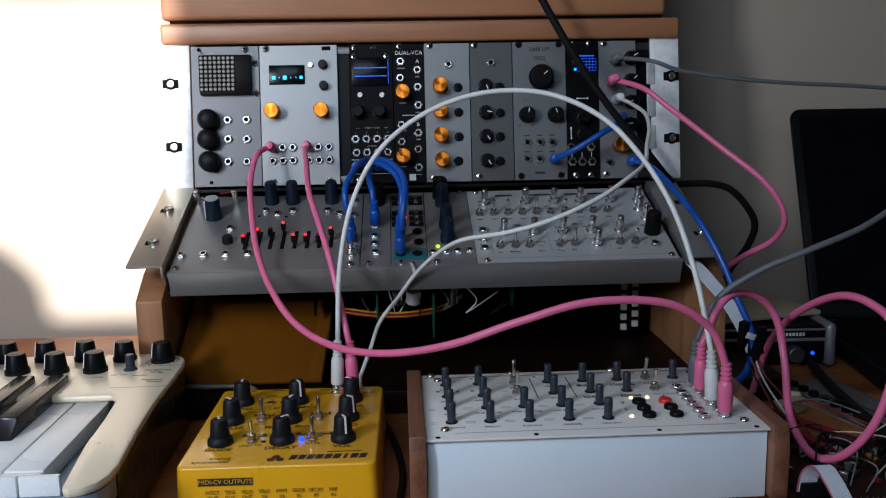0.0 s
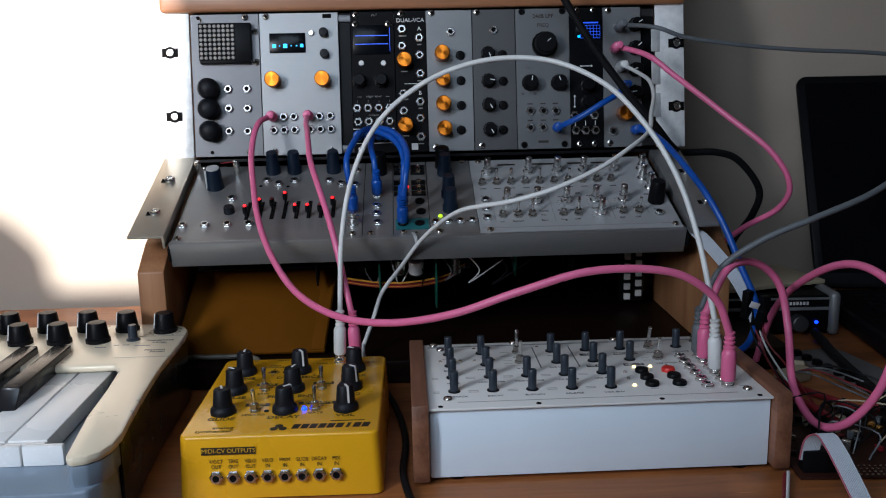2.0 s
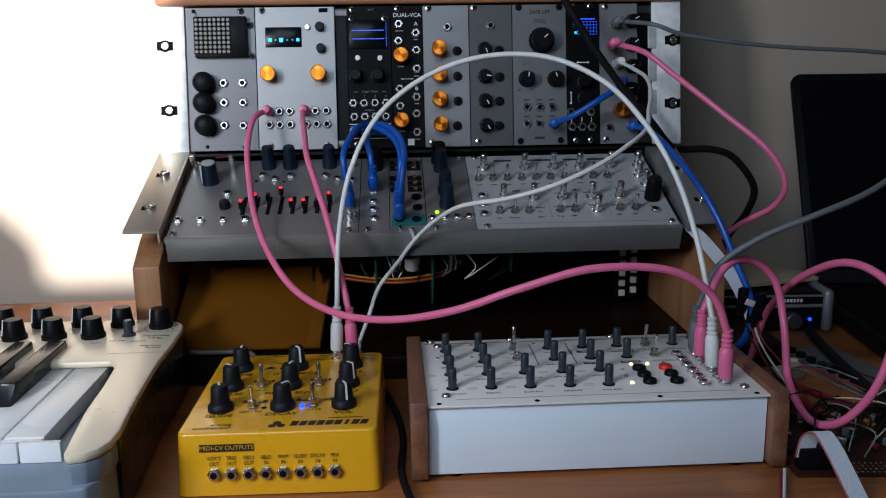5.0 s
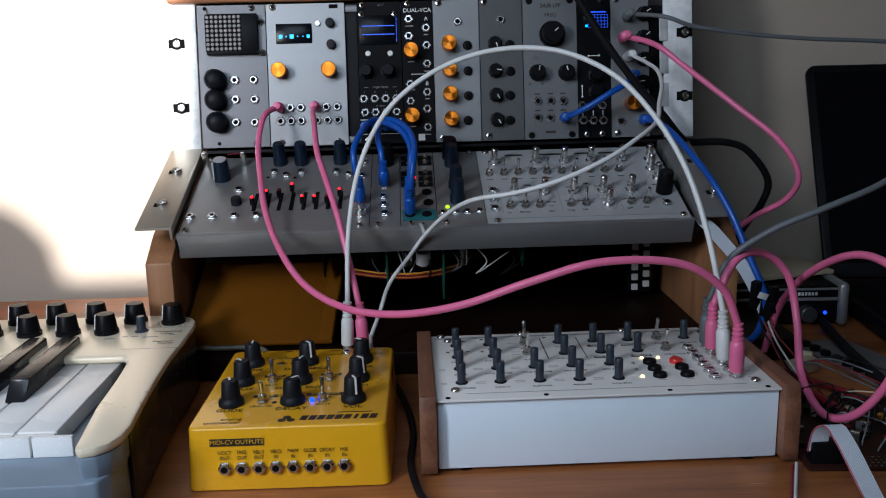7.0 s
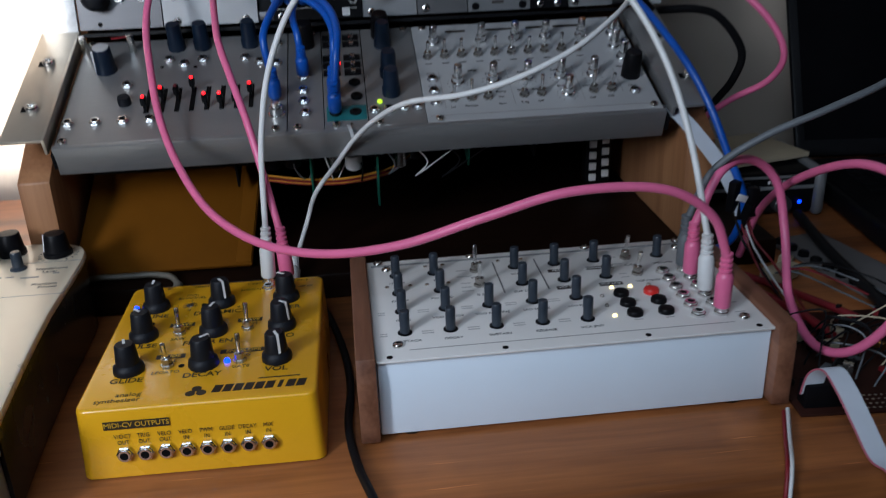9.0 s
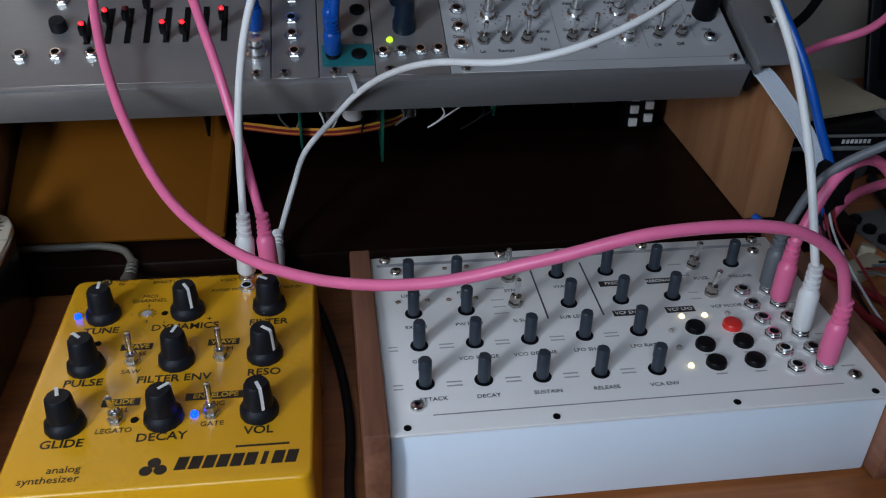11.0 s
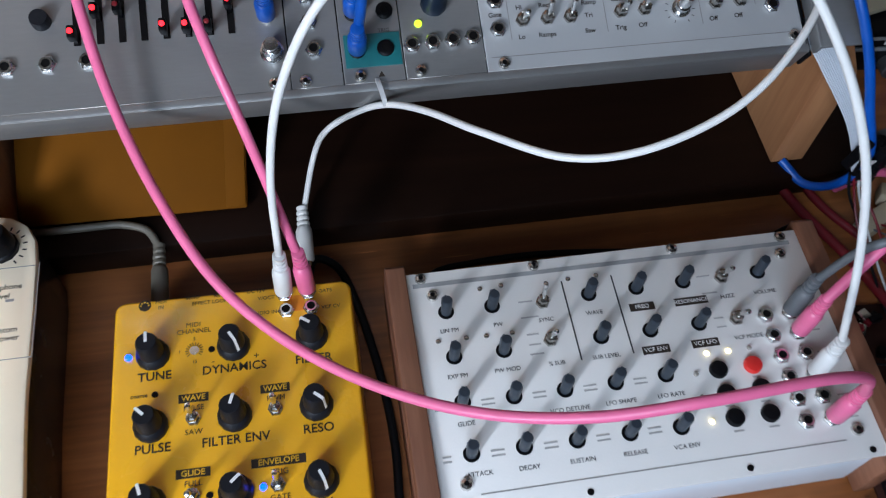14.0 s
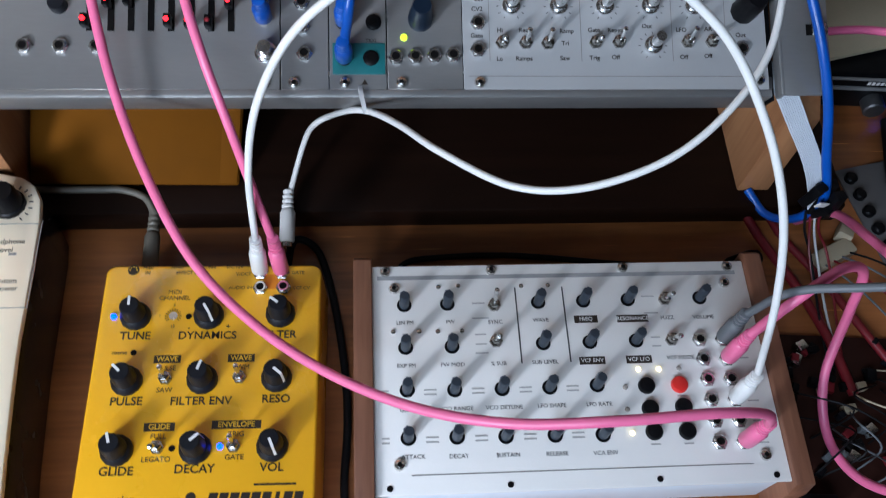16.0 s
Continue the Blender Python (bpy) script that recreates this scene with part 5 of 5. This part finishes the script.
for u, pts, end in ((-45.2, [(-0.051, 0.351, 0.199), (-0.059, 0.330, 0.198), (-0.065, 0.313, 0.191), (-0.0700, 0.301, 0.181), (-0.0705, 0.295, 0.171)], (-67.0, 33.0)),
                    (-40.0, [(-0.046, 0.359, 0.195), (-0.051, 0.346, 0.191), (-0.0515, 0.332, 0.183), (-0.049, 0.322, 0.174)], (-47.5, 60.0)),
                    (-54.8, [(-0.050, 0.352, 0.199), (-0.036, 0.333, 0.199), (-0.025, 0.311, 0.192), (-0.0208, 0.292, 0.181), (-0.0225, 0.277, 0.167)], (-26.0, 12.0)),
                    (-64.4, [(-0.058, 0.354, 0.197), (-0.044, 0.338, 0.197), (-0.031, 0.319, 0.191), (-0.0245, 0.304, 0.181), (-0.0240, 0.293, 0.170)], (-26.0, 31.5))):
    cable("blue patch cable arching between the rack rows", [up_pt(u, -50.4, 13)] + [Vector(p) for p in pts] + [low_pt(end[0], end[1], 15)], 0.0026, BLUE, ((up_pt(u, -50.4), UN, 0.020), (low_pt(*end), LN, 0.026)))
cable("thick black cable hanging diagonally across the rack", [(0.02, 0.345, 0.470), (0.075, 0.352, 0.383), (0.1028, 0.355, 0.334), (0.1228, 0.355, 0.300), (0.1483, 0.355, 0.261), (0.1795, 0.355, 0.2206), (0.2005, 0.356, 0.1975), (0.222, 0.372, 0.176), (0.2415, 0.400, 0.167), (0.2746, 0.400, 0.166), (0.297, 0.400, 0.157), (0.3177, 0.400, 0.129), (0.314, 0.405, 0.103), (0.300, 0.42, 0.07), (0.29, 0.43, 0.01)], 0.0034, BLACKCORD, name="power_cable")
cable("dull beige cable with a round plug behind the yellow box", [(-0.2620, 0.2740, 0.0120), (-0.2040, 0.2655, 0.0232), (-0.1890, 0.2655, 0.0232), (-0.1740, 0.2655, 0.0232), (-0.1620, 0.2650, 0.0232), (-0.1490, 0.2600, 0.0228), (-0.1425, 0.2500, 0.0210)], 0.0022, mat("dull beige cable", (0.13, 0.115, 0.09), 0.5), ((( -0.1418, 0.2085, 0.0200), (-0.02, 1, 0), 0.044), ), name="midi_cable")
cable("black power cable lying between the synthesizers", [(-0.064, 0.214, 0.012), (-0.060, 0.236, 0.010), (-0.047, 0.232, 0.006), (-0.0385, 0.208, 0.0035), (-0.031, 0.165, 0.0035), (-0.0282, 0.125, 0.0035), (-0.0300, 0.085, 0.0035), (-0.026, 0.050, 0.0035), (-0.018, 0.015, 0.0045), (-0.010, -0.006, -0.020), (-0.008, -0.008, -0.10)], 0.0023, BLACKCORD, name="power_cable")
cable("thin black cable behind the white synthesizer", [(0.000, 0.204, 0.004), (0.006, 0.222, 0.003), (0.030, 0.2265, 0.003), (0.075, 0.227, 0.003), (0.140, 0.220, 0.003), (0.200, 0.214, 0.004), (0.222, 0.212, 0.006)], 0.0019, BLACKCORD, name="power_cable")
barrel = thing("barrel_plug", pose(0.210, 0.2145, 0.0062, 0, 90, 20), "black barrel plug lying behind the white synthesizer", "plug")
part("body", lathe([(0.0055, 0), (0.0062, 0.001), (0.0062, 0.016), (0.0045, 0.022)], 16), BLACK, barrel)

# cable tie bundle with small connectors
tie = thing("connector_bundle", pose(0.2500, 0.2320, 0.0450), "black connectors bundled with a tie beside the stand", "connector")
for i, (x, y, z, s) in enumerate(((0, 0, 0, 1), (0.006, -0.004, 0.004, 0.8), (-0.006, 0.003, 0.006, 0.9), (0.002, 0.005, -0.012, 1.1))):
    part("connector", moved(box(0.007, 0.006, 0.026 * s, 0.0008), pose(x, y, z, 10 * i - 12, 8 - 7 * i, 15 * i)), BLACK, tie)
part("paper_tag", moved(box(0.008, 0.001, 0.005, 0.0002), pose(-0.004, -0.006, 0.016, 10, 20, 10)), PAPER, tie, "small white tag")
for i, (mt, dx) in enumerate(((REDCORD, 0.000), (WHITECORD, 0.003), (BLACKCORD, -0.003), (REDCORD, 0.006))):
    part("lead", tube([(dx, 0, 0), (dx + 0.004, -0.006, -0.014), (dx + 0.006 + 0.002 * i, -0.020, -0.026), (dx + 0.012, -0.046 - 0.01 * i, -0.040), (dx + 0.016, -0.09, -0.0435)], 0.0008, 6, 8), mt, tie)

clip_tie = thing("cable_tie", Matrix.Translation(low_pt(-18, -4, 0)), "small translucent tie holding the thin white cable", "cable tie")
part("strap", tube([Vector(p) - low_pt(-18, -4, 0) for p in (low_pt(-18, -3, 0.4), low_pt(-17.6, -7, 3.0), (-0.0163, 0.2560, 0.1190), (-0.0155, 0.2545, 0.1150))], 0.0012, 6, 6, flat=(0.0011, 0.0004)), mat("frosted clear plastic", (0.50, 0.50, 0.50), 0.3), clip_tie)

# grey ribbon from the skiff
rib = thing("ribbon_cable", pose(0.205, 0.268, 0.118), "flat grey ribbon cable hanging out of the skiff", "cable")
for k in range(10):
    o2 = 0.0013 * (k - 4.5)
    part("strand", tube([(o2 * 0.7 - 0.006, 0.03 + o2 * 0.2, -0.004), (0.006 + o2, 0.004 + o2 * 0.3, -0.002), (0.018 + o2, -0.014, -0.016), (0.032 + o2 * 0.9, -0.026, -0.036), (0.041 + o2 * 0.7, -0.033, -0.056), (0.045 + o2 * 0.5, -0.036, -0.070)], 0.00068, 6, 6), RIBBON, rib)

# ---------- under the rack ----------
env = thing("padded_envelope", pose(-0.155, 0.2700, 0.0218, 38, 0, -1), "ochre padded envelope leaning under the rack", "envelope")
part("envelope_body", sheet([(-0.062, 0), (0.062, 0), (0.066, 0.050), (0.071, 0.112), (-0.053, 0.112), (-0.058, 0.050)], 0.004, 0.0014), ENVELOPE, env)
part("flap_edge", sheet([(0.0505, 0.0015), (0.0612, 0.0015), (0.0695, 0.111), (0.0590, 0.111)], 0.0010, 0.0003), ENVELOPE, env, m=pose(0, 0, 0.004))
under = thing("circuit_assembly", LOWER @ at(0, 40, -38), "dark circuit boards and wires hanging below the modules", "circuit boards")
for x, y, h, mt in ((-47, 28, 34, PCBGREEN), (1, 26, 46, PCBGREEN), (-100, 30, 22, BLACKPCB), (70, 40, 24, PCBGREEN), (120, 40, 20, BLACKPCB)):
    part("circuit_board", box(0.0016, 0.052, h / 1000, 0.0002, at=(0, 0, -h / 1000)), mt, under, m=at(x, y - 30, 0))
for x, y, r, h, mt in ((-30, -18, 5, 14, STEEL), (-16, -20, 6.5, 12, PAPER), (18, -16, 5, 16, STEEL), (30, -14, 4, 12, BLACK), (-60, -16, 7, 9, BLACK), (-75, -12, 8, 12, BLACK)):
    part("component", lathe([(r / 1000, -h / 1000), (r / 1000 * 0.96, -h / 1200), (r / 1000, 0)], 14), mt, under, m=at(x, y, -2))
for mt, d in ((YELLOWCORD, 0), (REDCORD, -2.4), (REDCORD, -4.6), (YELLOWCORD, -3.5)):
    part("wire", tube([(-0.080, -0.020, -0.018 + d / 1000), (-0.05, -0.022, -0.0225 + d / 1000), (-0.02, -0.022, -0.0235 + d / 1000), (0.010, -0.018, -0.020 + d / 1000), (0.030, -0.010, -0.012)], 0.0009, 6, 8), mt, under)
for s in range(6):
    part("wire", tube([(-0.06 + 0.022 * s, -0.018, 0), (-0.058 + 0.024 * s, -0.024, -0.012), (-0.05 + 0.020 * s, -0.020, -0.024 - 0.003 * (s % 3)), (-0.045 + 0.026 * s, -0.012, -0.010)], 0.0006, 6, 6), (GREYCORD, WHITECORD, BLACKCORD)[s % 3], under)
face = part("circuit_board", box(0.105, 0.0016, 0.030, 0.0002, at=(0.018, 0, -0.030)), BLACKPCB, under, "dark circuit board with pale components", pose(0, 0.020, 0.012, -20.8, 0, 0))
random.seed(8)
for k in range(34):
    w, h = random.uniform(0.002, 0.008), random.uniform(0.0015, 0.005)
    part("component", box(w, random.uniform(0.001, 0.004), h, 0.0003), (PAPER, STEEL, PALE, BLACK, GREYCORD, STEEL)[k % 6], face, m=pose(random.uniform(-0.030, 0.066), -0.0022, random.uniform(-0.029, -0.006)))
for x, r in ((0.012, 0.0062), (-0.012, 0.0040), (0.040, 0.0046)):
    part("component", moved(lathe([(r, 0), (r, 0.006), (r * 0.9, 0.0068)], 16), pose(0, 0, 0, 90, 0, 0)), STEEL, face, m=pose(x, -0.0008, -0.017))
term = thing("terminal_block", pose(0.192, 0.392, 0.026), "black terminal block with white screw caps", "terminal block")
part("block", box(0.022, 0.012, 0.052, 0.001), BLACK, term)
for k in range(5):
    for x in (-0.005, 0.006):
        part("screw_cap", box(0.006, 0.003, 0.006, 0.0006), PAPER, term, m=pose(x, -0.0072, 0.002 + 0.0098 * k + (0.003 if x > 0 else 0)))

# ---------- things on the desk beside the synthesizers ----------
aud = thing("audio_interface", pose(0.3115, 0.385, 0.0004, 0, 0, -3), "black audio interface with silver rounded ends", "audio interface")
part("body", box(0.112, 0.09, 0.035, 0.004, 3, at=(0, 0, 0.003)), BLACK, aud)
for z, h in ((0.0245, 0.0030), (0.0345, 0.0020)):
    part("trim_strip", box(0.108, 0.002, h, 0.0006, at=(0, -0.0455, z)), ALU_LIGHT, aud, "silver trim strip")
for s in (-1, 1):
    part("end_cap", box(0.010, 0.096, 0.041, 0.0045, 3, at=(s * 0.0595, 0, 0)), ALU_SOFT, aud, "silver end cap")
part("knob", lathe([(0.0075, 0), (0.0075, 0.009), (0.0065, 0.010), (0, 0.010)], 20), ALU, aud, "silver knob", pose(0.0255, -0.0452, 0.0135, 90, 0, 0))
part("indicator_light", lathe([(0.0016, 0), (0.0016, 0.001), (0.001, 0.0016)], 12), LED["blue"], aud, m=pose(0.0430, -0.0452, 0.013, 90, 0, 0))
for k in range(7):
    part("print_bar", box(0.0021, 0.0003, 0.0030), PAPER, aud, m=pose(0.0155 + 0.0031 * k, -0.0453, 0.0295))
pad = thing("note_pad", pose(0.3120, 0.390, 0.0416, 0, 0, 14), "cream note pad lying on the audio interface", "paper")
part("pad", box(0.11, 0.07, 0.004, 0.0006), CREAM, pad)

lap = thing("laptop", pose(0.397, 0.430, 0.0016, 0, 0, -7), "open black laptop with a dark screen", "laptop")
part("base", box(0.34, 0.215, 0.018, 0.003, 3, at=(0.170, -0.1075, 0)), BLACK, lap)
part("deck", box(0.33, 0.205, 0.001, at=(0.170, -0.1075, 0.0178)), BLACK, lap)
keym = mesh_of(box(0.014, 0.013, 0.0022, 0.0006, 1), BLACK, False, "key")
for r in range(5):
    for c in range(17):
        put("key", keym, lap, pose(0.032 + 0.0172 * c, -0.092 + 0.0165 * r, 0.0188))
rim = [(cx + 0.011 * math.cos(radians(a)), cy + 0.011 * math.sin(radians(a))) for cx, cy, a0 in ((0.329, 0.227, 0), (0.011, 0.227, 90), (0.011, 0.011, 180), (0.329, 0.011, 270)) for a in range(a0, a0 + 91, 15)]
lid = part("lid", moved(sheet(rim, 0.007, 0.0018), pose(0, 0, -0.007)), BLACK, lap, "thin black lid", pose(0.0, 0.002, 0.0195, 63, 0, 0))
part("screen", box(0.324, 0.214, 0.0004, at=(0.17, 0.122, 0.0001)), MATTBLACK, lid, "dark switched off screen")

board = thing("button_strip", pose(0.338, 0.232, 0.0004, 0, 0, -78), "grey card with a row of black buttons", "circuit board")
part("card", box(0.125, 0.050, 0.0018, 0.0003), mat("grey card", (0.14, 0.13, 0.128), 0.7), board)
for k in range(9):
    part("button", lathe([(0.0042, 0), (0.0042, 0.003), (0.003, 0.0042), (0, 0.0044)], 14), BLACK, board, m=pose(-0.054 + 0.0132 * k, -0.018, 0.0018))
cable("straight black rod cable lying beside the card", [(0.345, 0.325, 0.008), (0.331, 0.255, 0.008), (0.322, 0.185, 0.008), (0.315, 0.125, 0.0072), (0.308, 0.070, 0.008), (0.305, 0.02, 0.004), (0.304, -0.004, -0.02), (0.304, -0.006, -0.1)], 0.0040, BLACKCORD, name="power_cable")
pcb = thing("prototype_board", pose(0.2680, 0.111, 0.0006, 0, 0, -4), "dark red brown prototype board with a white header and wires", "circuit board")
part("board", box(0.106, 0.114, 0.0018, 0.0003), PCBRED, pcb)
part("header", box(0.022, 0.010, 0.014, 0.0008, at=(-0.0385, -0.047, 0.0018)), BLACK, pcb)
random.seed(5)
for k in range(48):
    x, y = random.uniform(-0.048, 0.048), random.uniform(-0.030, 0.053)
    part("component", box(random.uniform(0.003, 0.008), random.uniform(0.003, 0.006), random.uniform(0.002, 0.007), 0.0005), (BLACK, DARK, RUBBER, BLACK, REDCORD, BLACK, STEEL, GREYCORD)[k % 8], pcb, m=pose(x, y, 0.0017, 0, 0, random.uniform(0, 90)))
for k in range(14):
    x, y = random.uniform(-0.035, 0.045), random.uniform(-0.045, 0.02)
    part("jumper_wire", tube([(x, y, 0.002), (x + random.uniform(-0.01, 0.02), y + 0.008, random.uniform(0.015, 0.035)), (x + random.uniform(-0.02, 0.02), y + 0.022, random.uniform(0.012, 0.03)), (x + random.uniform(-0.02, 0.02), y + 0.036, 0.002)], 0.0006, 6, 6), (BLACKCORD, GREYCORD, BLACKCORD, GREYCORD, BLACKCORD, CREAM, BLACKCORD)[k % 7], pcb)
for k in range(84):
    x, y = -0.022 + 0.0034 * (k % 21), -0.054 + 0.004 * (k // 21)
    part("solder_pad", box(0.0014, 0.0014, 0.0001), STEEL, pcb, m=pose(x, y, 0.0018))
BRASS = mat("brass", (0.60, 0.38, 0.12), 0.3, 1.0, 0.1, 90)
for x, y in ((0.0180, 0.008), ):
    part("brass_jack", moved(lathe([(0.0034, 0), (0.0034, 0.004), (0.0026, 0.0042), (0.0026, 0.009), (0.0016, 0.0092)], 16), pose(0, 0, 0.005, 90, 0, 20)), BRASS, pcb, "short brass jack", pose(x, y, 0.002))
for x, y, w in ((-0.006, 0.010, 0.008), (0.004, 0.024, 0.006), (-0.020, 0.022, 0.005)):
    part("pale_connector", box(w, 0.005, 0.006, 0.0006), CREAM, pcb, m=pose(x, y, 0.0018, 0, 0, 12))
flat = thing("ribbon_cable", pose(0.2190, 0.062, 0.014), "pale grey ribbon cable folding over the desk edge", "cable")
for k in range(12):
    d = 0.00100 * (k - 5.5)
    part("strand", tube([(d, 0.004, -0.004), (d + 0.001, 0.001, 0.010), (d + 0.004, -0.006, 0.0165), (d + 0.006, -0.016, 0.012), (d + 0.009, -0.030, 0.0), (d + 0.012, -0.045, -0.0125), (d + 0.014, -0.0585, -0.0125), (d + 0.015, -0.066, -0.030), (d + 0.016, -0.067, -0.10)], 0.00053, 6, 6), mat("red ribbon edge", (0.42, 0.10, 0.14), 0.5) if k == 0 else RIBBON, flat)
leaf = thing("paper_sheet", pose(0, 0, 0.0008), "white paper sheet lying half under the laptop", "paper")
part("sheet", sheet([(0.340, 0.150), (0.352, 0.142), (0.430, 0.262), (0.404, 0.283)], 0.0004), PAPER, leaf)
crumb = thing("cream_connector", pose(0.279, 0.222, 0.0005, 0, 0, 25), "cream plastic connector housing with loose wires", "connector")
part("housing", join(box(0.030, 0.012, 0.011, 0.002), moved(box(0.016, 0.010, 0.010, 0.002), pose(0.016, 0.008, 0.002, 0, 20, 30))), CREAM, crumb)
for k in range(4):
    part("wire", tube([(-0.012 + 0.006 * k, 0, 0.008), (-0.01 + 0.009 * k, -0.02, 0.016), (0.0 + 0.012 * k, -0.045, 0.010), (0.004 + 0.011 * k, -0.075, 0.006)], 0.0007, 6, 6), (GREYCORD, REDCORD, GREYCORD, BLACKCORD)[k], crumb)
cable("red cable lying on the desk beside the stand", [(0.226, 0.262, 0.006), (0.236, 0.235, 0.004), (0.252, 0.200, 0.004), (0.262, 0.164, 0.0062), (0.268, 0.130, 0.0062)], 0.0030, REDCORD, name="wire")
cable("red cable lying on the desk beside the stand", [(0.240, 0.268, 0.006), (0.250, 0.238, 0.004), (0.270, 0.205, 0.004), (0.286, 0.170, 0.0056), (0.296, 0.150, 0.0056)], 0.0026, REDCORD, name="wire")
cable("thin red and white wire hanging over the desk edge", [(0.2052, 0.062, 0.004), (0.1929, 0.035, 0.004), (0.1833, 0.014, 0.005), (0.1787, 0.004, -0.012), (0.1787, 0.003, -0.06)], 0.0011, WHITECORD, name="wire")
cable("thin red and white wire hanging over the desk edge", [(0.2021, 0.060, 0.004), (0.1911, 0.036, 0.004), (0.1811, 0.014, 0.005), (0.1765, 0.004, -0.012), (0.1765, 0.003, -0.06)], 0.0011, REDCORD, name="wire")
